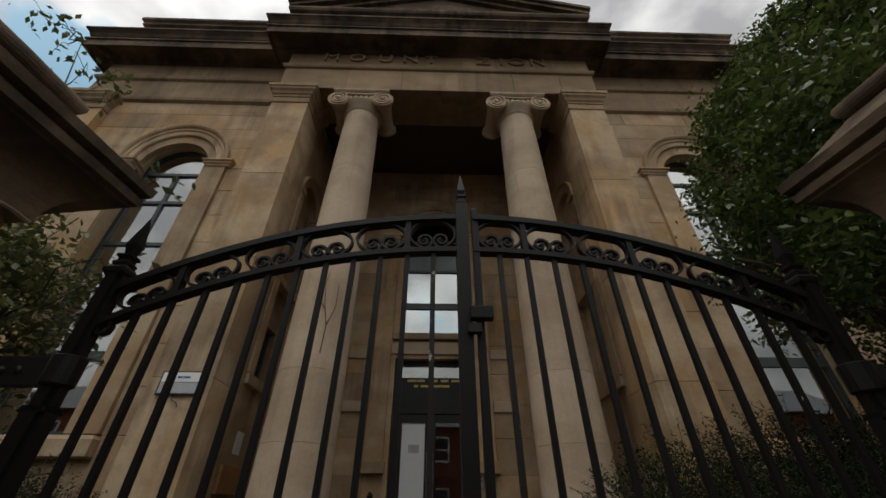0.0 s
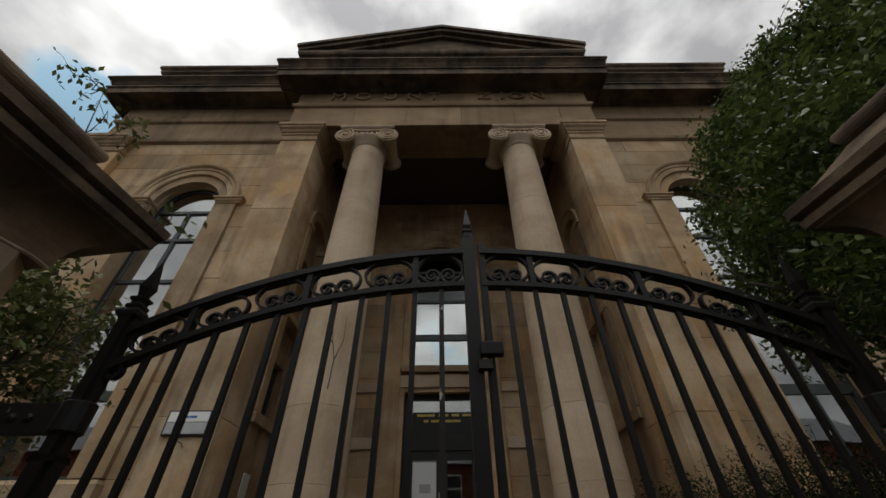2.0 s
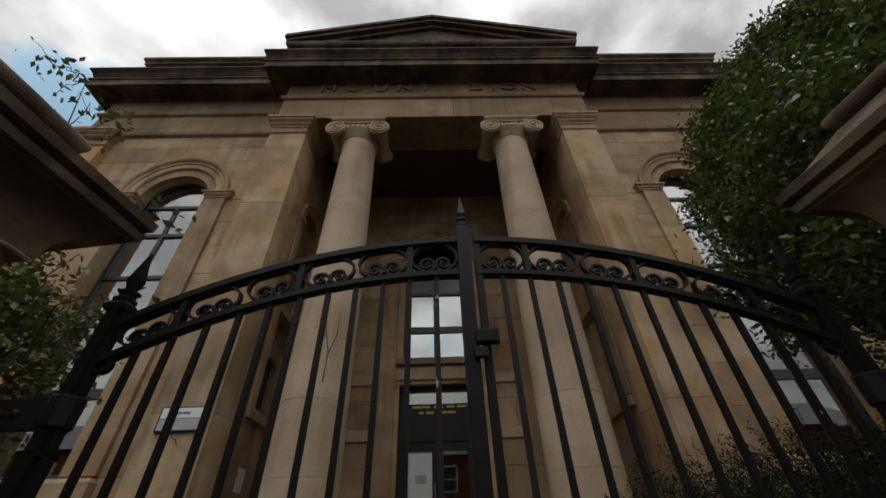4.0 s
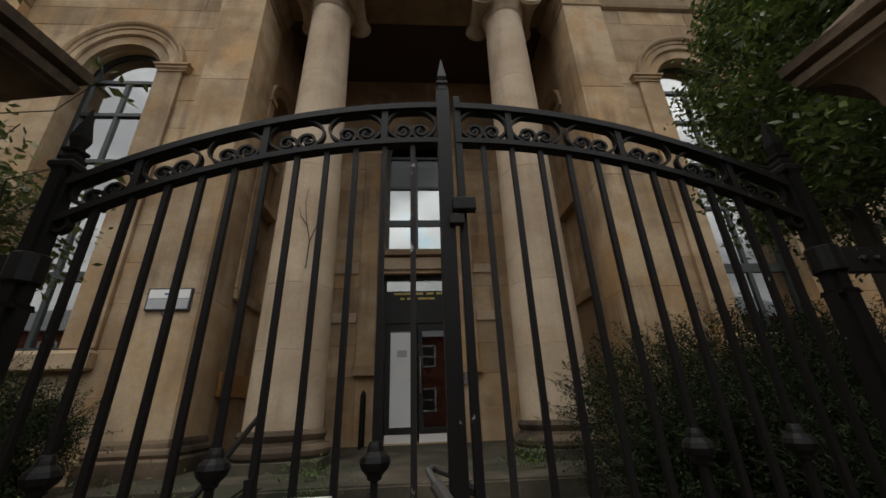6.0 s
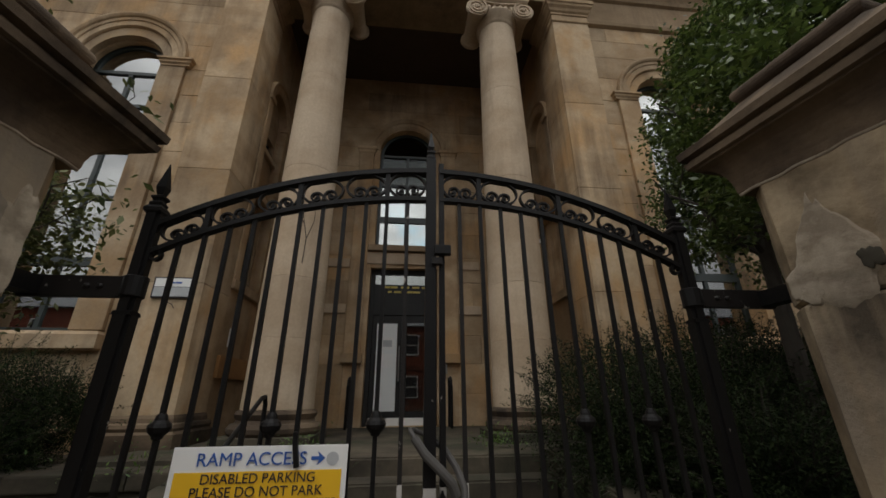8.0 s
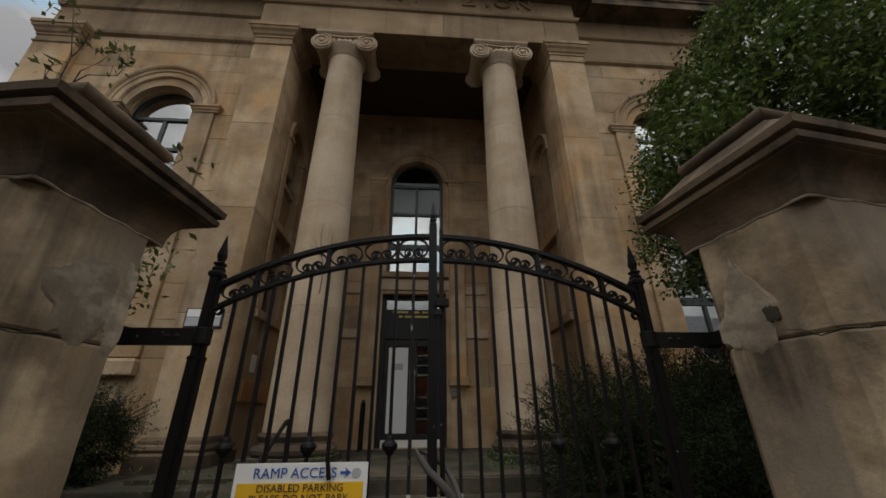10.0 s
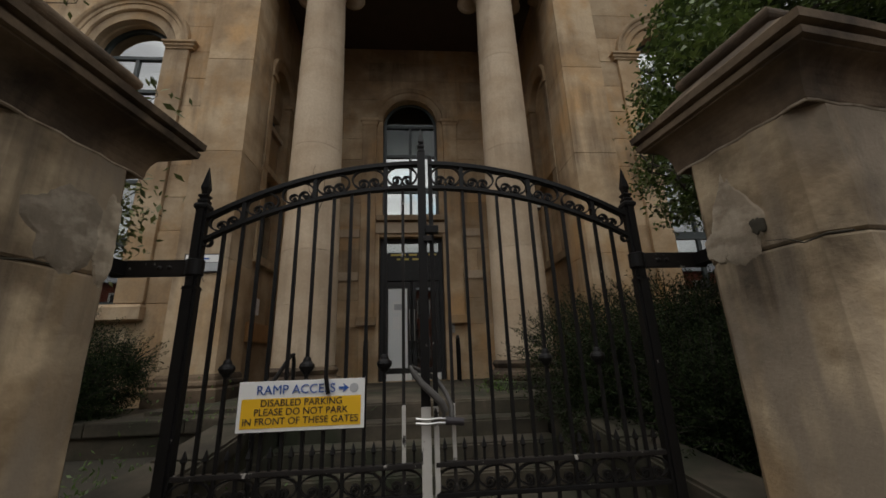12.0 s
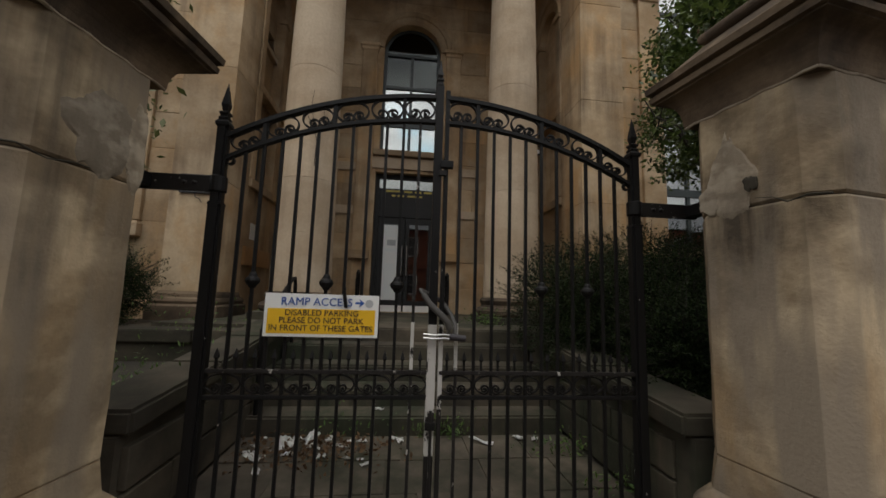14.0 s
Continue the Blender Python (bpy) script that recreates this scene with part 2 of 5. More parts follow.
M_YEW = leafage("hedge_leaf", (0.006, 0.012, 0.005), (0.042, 0.062, 0.021), 0.75)
M_WEED = leafage("weed_leaf", (0.05, 0.11, 0.02), (0.12, 0.19, 0.04))
M_DRY = leafage("dry_leaf", (0.07, 0.04, 0.022), (0.16, 0.10, 0.055), 0.8)
M_BARK = plain("bark", (0.035, 0.028, 0.021), 0.9, 0, 0.4, 14)
M_SOIL = plain("dark_soil", (0.045, 0.038, 0.026), 0.95, 0, 0.4, 5)
M_ASPHALT = plain("asphalt", (0.05, 0.05, 0.05), 0.9, 0, 0.25, 7)
M_BRICK = stone("red_brick", (0.30, 0.10, 0.06), (0.20, 0.06, 0.04), (0.06, 0.03, 0.02), 0.6, 0.5, big=2.5)
M_SLATE = plain("roof_slate", (0.09, 0.09, 0.10), 0.6, 0, 0.3, 3)


# ---- mesh helpers ----
def mesh_of(name, bm, mat, smooth=False):
    bmesh.ops.recalc_face_normals(bm, faces=bm.faces)
    me = bpy.data.meshes.new(name)
    bm.to_mesh(me)
    bm.free()
    if mat:
        me.materials.append(mat)
    if smooth:
        me.polygons.foreach_set("use_smooth", [True] * len(me.polygons))
        me.set_sharp_from_angle(angle=radians(28))
    return me


def thing(name, base, label, category, group="", kind=""):
    """An Empty at the base of a thing, to parent its parts."""
    ob = new(name)
    ob.location = base
    ob.empty_display_size = 0.1
    return tagged(ob, label, category, group, kind)


def stands(ob):
    """Where an object stands in the world, through its parents."""
    m = ob.matrix_parent_inverse @ ob.matrix_basis if ob.parent else ob.matrix_basis
    return stands(ob.parent) @ m if ob.parent else m.copy()


def under(ob, parent):
    ob.parent = parent
    ob.matrix_parent_inverse = stands(parent).inverted()
    return ob


def part(name, bm, mat, parent, label="", m=None, smooth=False):
    me = bm if isinstance(bm, bpy.types.Mesh) else mesh_of(name, bm, mat, smooth)
    ob = new(name, me)
    if m is not None:
        ob.matrix_basis = m
    if parent is not None:
        under(ob, parent)
    if label:
        ob["label"] = label
    return ob


def solo(name, bm, mat, label, category, group="", kind="", smooth=False):
    return tagged(part(name, bm, mat, None, smooth=smooth), label, category, group, kind)


def box(bm, x0, x1, y0, y1, z0, z1, bevel=0.0):
    vs = [bm.verts.new(p) for p in ((x0, y0, z0), (x1, y0, z0), (x1, y1, z0), (x0, y1, z0), (x0, y0, z1), (x1, y0, z1), (x1, y1, z1), (x0, y1, z1))]
    fs = [bm.faces.new([vs[i] for i in f]) for f in ((0, 3, 2, 1), (4, 5, 6, 7), (0, 1, 5, 4), (1, 2, 6, 5), (2, 3, 7, 6), (3, 0, 4, 7))]
    if bevel:
        edges = list({e for f in fs for e in f.edges})
        bmesh.ops.bevel(bm, geom=edges, offset=bevel, segments=2, affect="EDGES", profile=0.6)
    return bm


def boxed(*a, **k):
    return box(bmesh.new(), *a, **k)


def ring(bm, x0, x1, y0, y1, profile, close=True):
    """Loops round a rectangle, each (outset, z): bases, caps, mouldings on a pier."""
    loops = []
    for d, z in profile:
        loops.append([bm.verts.new(p) for p in ((x0 - d, y0 - d, z), (x1 + d, y0 - d, z), (x1 + d, y1 + d, z), (x0 - d, y1 + d, z))])
    for a, b in zip(loops, loops[1:]):
        for i in range(4):
            bm.faces.new((a[i], a[(i + 1) % 4], b[(i + 1) % 4], b[i]))
    if close:
        bm.faces.new(list(reversed(loops[0])))
        bm.faces.new(loops[-1])
    return bm


def course(bm, x0, x1, y, back, profile, left=True, right=True):
    """A moulding along x at the wall plane y, each (outset, z), returned to y = back at its free ends."""
    rows = []
    for d, z in profile:
        a, b = x0 - (d if left else 0), x1 + (d if right else 0)
        rows.append([bm.verts.new(p) for p in ((a, back, z), (a, y - d, z), (b, y - d, z), (b, back, z))])
    for p, q in zip(rows, rows[1:]):
        for i in range(3):
            bm.faces.new((p[i], p[i + 1], q[i + 1], q[i]))
    bm.faces.new(rows[0])
    bm.faces.new(list(reversed(rows[-1])))
    for k in (0, 3):
        pts = [r[k] for r in rows]
        if len(pts) > 2:
            bm.faces.new(pts if k else list(reversed(pts)))
    return bm


def lathe(bm, cx, cy, profile, n=32):
    loops = []
    for r, z in profile:
        loops.append([bm.verts.new((cx + r * math.cos(2 * math.pi * i / n), cy + r * math.sin(2 * math.pi * i / n), z)) for i in range(n)])
    for a, b in zip(loops, loops[1:]):
        for i in range(n):
            bm.faces.new((a[i], a[(i + 1) % n], b[(i + 1) % n], b[i]))
    bm.faces.new(list(reversed(loops[0])))
    bm.faces.new(loops[-1])
    return bm


def flat_bar(bm, pts, width, y0, y1):
    """A flat bar bent along points (x, z), width in the plane, from y0 to y1 deep."""
    rows = []
    n = len(pts)
    for i, (x, z) in enumerate(pts):
        ax, az = pts[max(0, i - 1)]
        bx, bz = pts[min(n - 1, i + 1)]
        tx, tz = bx - ax, bz - az
        ln = math.hypot(tx, tz) or 1
        nx, nz = -tz / ln * width / 2, tx / ln * width / 2
        rows.append([bm.verts.new(p) for p in ((x + nx, y0, z + nz), (x + nx, y1, z + nz), (x - nx, y1, z - nz), (x - nx, y0, z - nz))])
    for a, b in zip(rows, rows[1:]):
        for i in range(4):
            bm.faces.new((a[i], a[(i + 1) % 4], b[(i + 1) % 4], b[i]))
    bm.faces.new(rows[0])
    bm.faces.new(list(reversed(rows[-1])))
    return bm


def tube(bm, pts, r0, r1=None, n=8):
    """A round rod along 3D points, tapering from r0 to r1."""
    r1 = r0 if r1 is None else r1
    rows = []
    pts = [Vector(p) for p in pts]
    up = Vector((0.31, 0.17, 0.93))
    for i, p in enumerate(pts):
        t = (pts[min(len(pts) - 1, i + 1)] - pts[max(0, i - 1)]).normalized()
        side = t.cross(up if abs(t.dot(up)) < 0.95 else Vector((1, 0, 0))).normalized()
        other = t.cross(side)
        r = r0 + (r1 - r0) * i / max(1, len(pts) - 1)
        rows.append([bm.verts.new(p + r * (math.cos(2 * math.pi * k / n) * side + math.sin(2 * math.pi * k / n) * other)) for k in range(n)])
    for a, b in zip(rows, rows[1:]):
        for k in range(n):
            bm.faces.new((a[k], a[(k + 1) % n], b[(k + 1) % n], b[k]))
    bm.faces.new(rows[0])
    bm.faces.new(list(reversed(rows[-1])))
    return bm


def arch_wall(bm, x0, x1, z0, z1, y0, y1, xc, hw, zb, zs, rise, n=20):
    """A wall from y0 to y1 with one opening: half width hw, from zb to the springing zs, and an arch of that rise (0: flat head)."""
    box(bm, x0, xc - hw, y0, y1, z0, z1)
    box(bm, xc + hw, x1, y0, y1, z0, z1)
    if zb > z0:
        box(bm, xc - hw, xc + hw, y0, y1, z0, zb)
    head = [(xc + hw * math.cos(math.pi * (1 - i / n)), zs + rise * math.sin(math.pi * i / n)) for i in range(n + 1)]
    if rise == 0:
        head = [(xc - hw, zs), (xc + hw, zs)]
    for (ax, az), (bx, bz) in zip(head, head[1:]):
        f = [bm.verts.new(p) for p in ((ax, y0, az), (bx, y0, bz), (bx, y0, z1), (ax, y0, z1))]
        g = [bm.verts.new((v.co.x, y1, v.co.z)) for v in f]
        bm.faces.new(f)
        bm.faces.new(list(reversed(g)))
        bm.faces.new((f[0], g[0], g[1], f[1]))
        bm.faces.new((f[2], g[2], g[3], f[3]))
    return bm


def arch_band(bm, xc, zs, zb, section, y, n=28):
    """An architrave round an arched opening: section (radius, outset) from the inner edge to the outer; legs down to zb."""
    rows = []
    for i in range(n + 1):
        a = math.pi * i / n
        rows.append([(xc + r * math.cos(a), y - d, zs + r * math.sin(a)) for r, d in section])
    if zb is not None:
        rows.insert(0, [(xc + r, y - d, zb) for r, d in section])
        rows.append([(xc - r, y - d, zb) for r, d in section])
    vs = [[bm.verts.new(p) for p in row] for row in rows]
    for a, b in zip(vs, vs[1:]):
        for i in range(len(section) - 1):
            bm.faces.new((a[i], a[i + 1], b[i + 1], b[i]))
    for row in (vs[0], vs[-1]):
        bm.faces.new(row)
    return bm


BLOCKS = {}


def block_mesh(w, h, d, mat):
    """A dressed block with a narrow drafted edge; alike blocks share the mesh. Origin at its lower left front."""
    key = (round(w, 3), round(h, 3), round(d, 3), mat.name)
    if key not in BLOCKS:
        bm = bmesh.new()
        e = 0.006
        front = [bm.verts.new(p) for p in ((e, 0, e), (w - e, 0, e), (w - e, 0, h - e), (e, 0, h - e))]
        mid = [bm.verts.new(p) for p in ((0, e, 0), (w, e, 0), (w, e, h), (0, e, h))]
        back = [bm.verts.new(p) for p in ((0, d, 0), (w, d, 0), (w, d, h), (0, d, h))]
        bm.faces.new(front)
        for a, b in ((front, mid), (mid, back)):
            for i in range(4):
                bm.faces.new((a[i], b[i], b[(i + 1) % 4], a[(i + 1) % 4]))
        BLOCKS[key] = mesh_of("stone_block", bm, mat)
    return BLOCKS[key]


def ashlar(parent, mat, x0, x1, y, rows, rng, length=1.25, gap=0.004, hole=None, depth=0.05, turn=None):
    """Courses of dressed blocks proud of a wall core at y. hole: (xc, half width, springing z, radius) kept clear. turn: pose of the wall's own plane."""
    turn = turn or Matrix.Identity(4)
    for k, (z0, z1) in enumerate(zip(rows, rows[1:])):
        cuts = [x0]
        x = x0 + length * (0.5 if k % 2 else 1.0) * rng.uniform(0.85, 1.1)
        while x < x1 - 0.35:
            cuts.append(x)
            x += length * rng.uniform(0.8, 1.2)
        cuts.append(x1)
        if hole:
            xc, hw, zs, r = hole
            edge = lambda z: hw if z <= zs else math.sqrt(max(0, r * r - (z - zs) ** 2)) if z < zs + r else 0
            if edge(z0) > 0:
                lo, hi = xc - edge(z0), xc + edge(z0)
                left = [c for c in cuts if c < lo - 0.3]
                right = [c for c in cuts if c > hi + 0.3]
                for side, run in ((-1, left + [xc]), (1, [xc] + right)):
                    for a, b in zip(run, run[1:]):
                        if (side < 0 and b == xc) or (side > 0 and a == xc):
                            if z1 <= zs + 0.001:
                                a, b = (a, xc - hw) if side < 0 else (xc + hw, b)
                            else:
                                carve(parent, mat, a, b, y, z0 + gap, z1 - gap, side, edge, xc, depth)
                                continue
                        part("stone_block", block_mesh(b - a - gap, z1 - z0 - gap, depth, mat), mat, parent, m=turn @ Matrix.Translation((a + gap / 2, y + rng.uniform(-0.0025, 0.0025), z0 + gap / 2)))
                continue
        for a, b in zip(cuts, cuts[1:]):
            part("stone_block", block_mesh(b - a - gap, z1 - z0 - gap, depth, mat), mat, parent, m=turn @ Matrix.Translation((a + gap / 2, y + rng.uniform(-0.0025, 0.0025), z0 + gap / 2)))


def carve(parent, mat, a, b, y, z0, z1, side, edge, xc, depth):
    """A block cut to the curve of an arch on its inner side."""
    bm = bmesh.new()
    inner = [(xc + side * (edge(z0 + (z1 - z0) * i / 8) + 0.002), z0 + (z1 - z0) * i / 8) for i in range(9)]
    outer = a if side < 0 else b
    loop = [(outer, z0)] + inner + [(outer, z1)]
    front = [bm.verts.new((x, y, z)) for x, z in loop]
    back = [bm.verts.new((x, y + depth, z)) for x, z in loop]
    bm.faces.new(front)
    for i in range(len(loop)):
        j = (i + 1) % len(loop)
        bm.faces.new((front[i], front[j], back[j], back[i]))
    part("stone_block", bm, mat, parent)


def lettering(name, text, size, mat, parent, m, depth=0.002, align="CENTER", label=""):
    cu = bpy.data.curves.new(name, "FONT")
    cu.body, cu.size, cu.extrude, cu.align_x, cu.align_y = text, size, depth, align, "CENTER"
    tmp = bpy.data.objects.new(name, cu)
    scene.collection.objects.link(tmp)
    bpy.context.view_layer.update()
    me = bpy.data.meshes.new_from_object(tmp.evaluated_get(bpy.context.evaluated_depsgraph_get()))
    bpy.data.objects.remove(tmp)
    bpy.data.curves.remove(cu)
    me.materials.clear()
    me.materials.append(mat)
    return part(name, me, mat, parent, label, m)


UPRIGHT = pose(0, 0, 0, 90, 0, 0)

# ---- ground ----
solo("ground", boxed(-400, 400, -400, 400, -0.4, -0.02), M_SOIL, "dark bare earth reaching the horizon", "ground", kind="structure")
solo("road", boxed(-60, 60, -10.5, -4.2, -0.15, -0.1 + 0.005), M_ASPHALT, "grey asphalt street in front of the gates", "road", kind="structure")
pavement = solo("pavement", boxed(-60, 60, -4.2, -0.05, -0.2, 0.0), M_PAVING, "worn stone pavement before the gates", "pavement", kind="structure")
path_bed = solo("floor", boxed(-1.47, 1.47, -0.05, 1.5, -0.2, -0.012), M_PAVING, "dirty stone paving inside the gates", "floor", kind="structure")

# ---- chapel: the large structure ----
F, W, BACK = 3.9, 4.32, 6.7        # planes of the portico, of the wings, of the porch's rear wall
FLOOR = 0.84
PX0, PX1 = 2.93, 3.73              # the corner piers of the portico, from the axis
END = 8.45                         # end of each wing, from the axis
rng = random.Random(4)

CORNICE = [(0.0, 11.0), (0.08, 11.02), (0.12, 11.12), (0.16, 11.14), (0.46, 11.15), (0.47, 11.06), (0.50, 11.06), (0.50, 11.30), (0.535, 11.31),
           (0.535, 11.36), (0.47, 11.37), (0.47, 11.46), (0.50, 11.48), (0.54, 11.58), (0.60, 11.66), (0.62, 11.67), (0.62, 11.73), (0.30, 11.78)]

chapel_walls = []


def wing(s):
    """One wing beside the portico: s = -1 or 1."""
    side = "west" if s < 0 else "east"
    a, b = (-END, -PX1 + 0.02) if s < 0 else (PX1 - 0.02, END)
    xc = s * 5.51
    bm = bmesh.new()
    arch_wall(bm, a, b, 0.0, 11.0, W + 0.02, W + 0.5, xc, 0.70, 2.33, 7.36, 0.70)
    wall = solo("wall_" + side, bm, M_ASHLAR, "buff sandstone chapel wing with a tall arched window", "wall", kind="structure")
    # plinth, sill band, architrave, cornice and parapet
    lf, rt = s < 0, s > 0
    part("plinth", course(bmesh.new(), a, b, W, W + 0.4, [(0.1, 0.0), (0.1, 1.0), (0.04, 1.07), (0.0, 1.08)], lf, rt), M_ASHLAR, wall)
    part("architrave", course(bmesh.new(), a, b, W, W + 0.4, [(0.0, 9.44), (0.07, 9.48), (0.09, 9.56), (0.05, 9.6), (0.03, 10.28), (0.09, 10.32), (0.11, 10.4), (0.03, 10.43), (0.02, 11.02)], lf, rt), M_FRIEZE, wall)
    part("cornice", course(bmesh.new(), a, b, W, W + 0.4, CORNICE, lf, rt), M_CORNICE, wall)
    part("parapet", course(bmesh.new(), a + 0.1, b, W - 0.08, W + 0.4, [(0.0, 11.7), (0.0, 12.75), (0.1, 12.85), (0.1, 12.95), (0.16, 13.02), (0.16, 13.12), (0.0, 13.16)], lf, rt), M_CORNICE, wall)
    # the corner pilaster at the outer end
    e0, e1 = (-END - 0.02, -END + 0.84) if s < 0 else (END - 0.84, END + 0.02)
    part("pilaster", boxed(e0, e1, W - 0.16, W + 0.3, 0.9, 9.0), M_ASHLAR, wall)
    part("pilaster_cap", ring(bmesh.new(), e0, e1, W - 0.16, W + 0.3, PILCAP), M_FRIEZE, wall)
    # window surround
    sec = [(0.84, -0.14), (0.84, 0.0), (0.86, 0.03), (0.97, 0.03), (0.98, 0.05), (1.04, 0.055), (1.06, 0.085), (1.10, 0.105), (1.135, 0.105), (1.145, 0.0)]
    part("archivolt", arch_band(bmesh.new(), xc, 7.42, None, sec, W), M_ASHLAR, wall)
    inner = [(0.68, -0.24), (0.68, -0.16), (0.71, -0.12), (0.78, -0.12), (0.80, -0.10), (0.85, -0.10)]
    part("inner_order", arch_band(bmesh.new(), xc, 7.36, None, inner, W), M_ASHLAR, wall)
    for k in (-1, 1):
        j0, j1 = sorted((xc + k * 0.71, xc + k * 1.16))
        part("jamb", boxed(j0, j1, W - 0.06, W + 0.14, 2.33, 7.3, bevel=0.012), M_ASHLAR, wall)
        i0, i1 = sorted((xc + k * 0.70, xc + k * 1.27))
        part("impost", ring(bmesh.new(), i0 + 0.03, i1 - 0.03, W - 0.08, W + 0.1, [(0.0, 7.28), (0.0, 7.31), (0.03, 7.34), (0.03, 7.38), (0.06, 7.4), (0.06, 7.44), (0.02, 7.45)]), M_ASHLAR, wall)
    part("window_sill", ring(bmesh.new(), xc - 1.15, xc + 1.15, W - 0.1, W + 0.3, [(0.0, 2.05), (0.04, 2.07), (0.04, 2.26), (0.0, 2.31)]), M_ASHLAR, wall)
    arched_window("window_1" if s < 0 else "window_2", xc, 0.70, 2.33, 7.36, W + 0.26, [3.45, 4.6, 5.54, 6.55, 7.33], "tall arched window with dark metal glazing bars and pale reflective panes")
    chapel_walls.append((wall, a, b, xc, s))


PILCAP = [(0.0, 8.95), (0.025, 8.97), (0.03, 9.0), (0.0, 9.02), (0.0, 9.16), (0.02, 9.17), (0.02, 9.22), (0.05, 9.25), (0.07, 9.31), (0.11, 9.36), (0.12, 9.42), (0.14, 9.43), (0.14, 9.52), (0.02, 9.525)]


def arched_window(name, xc, hw, zb, zs, y, bars, label, dull=99.0):
    """Frame, bars and panes; panes above the height dull have plain uncoated glass."""
    w = thing(name, (xc, y, zb), label, "window", kind="structure")
    t = 0.075
    bm = bmesh.new()
    pts = [(xc + hw - t / 2, zb)] + [(xc + (hw - t / 2) * math.cos(math.pi * i / 24), zs + (hw - t / 2) * math.sin(math.pi * i / 24)) for i in range(25)] + [(xc - hw + t / 2, zb)]
    flat_bar(bm, pts, t, y, y + 0.08)
    box(bm, xc - hw, xc + hw, y - 0.002, y + 0.082, zb, zb + t)
    part("window_frame", bm, M_FRAME, w)
    part("mullion", boxed(xc - 0.035, xc + 0.035, y + 0.004, y + 0.075, zb + t, bars[-1]), M_FRAME, w)
    for z in bars:
        h = 0.075 if z == bars[0] else 0.035
        part("transom", boxed(xc - hw + t, xc + hw - t, y - 0.004, y + 0.07, z - h, z + h), M_FRAME, w)
    levels = [zb + t] + bars
    r = random.Random(int(abs(xc) * 100) + len(bars))
    for z0, z1 in zip(levels, levels[1:]):
        for k in (-1, 1):
            x0, x1 = sorted((xc + k * 0.03, xc + k * (hw - t)))
            bm = bmesh.new()
            box(bm, -(x1 - x0) / 2, (x1 - x0) / 2, -0.005, 0.005, -(z1 - z0) / 2, (z1 - z0) / 2)
            pane = part("pane", bm, M_DULLGLASS if z0 >= dull else M_GLASS, w, m=pose((x0 + x1) / 2, y + 0.04, (z0 + z1) / 2, r.uniform(-0.5, 0.5), 0, r.uniform(-0.5, 0.5)))
            pane.visible_shadow = False
    bm = bmesh.new()
    ring_pts = [(xc + (hw - 0.05) * math.cos(math.pi * i / 24), zs + (hw - 0.05) * math.sin(math.pi * i / 24)) for i in range(25)]
    f = [bm.verts.new((x, y + 0.035, max(z, bars[-1]))) for x, z in ring_pts]
    g = [bm.verts.new((v.co.x, y + 0.045, v.co.z)) for v in f]
    bm.faces.new(f)
    bm.faces.new(list(reversed(g)))
    pane = part("pane", bm, M_DULLGLASS if bars[-1] >= dull else M_GLASS, w)
    pane.visible_shadow = False
    return w


wing(-1)
wing(1)

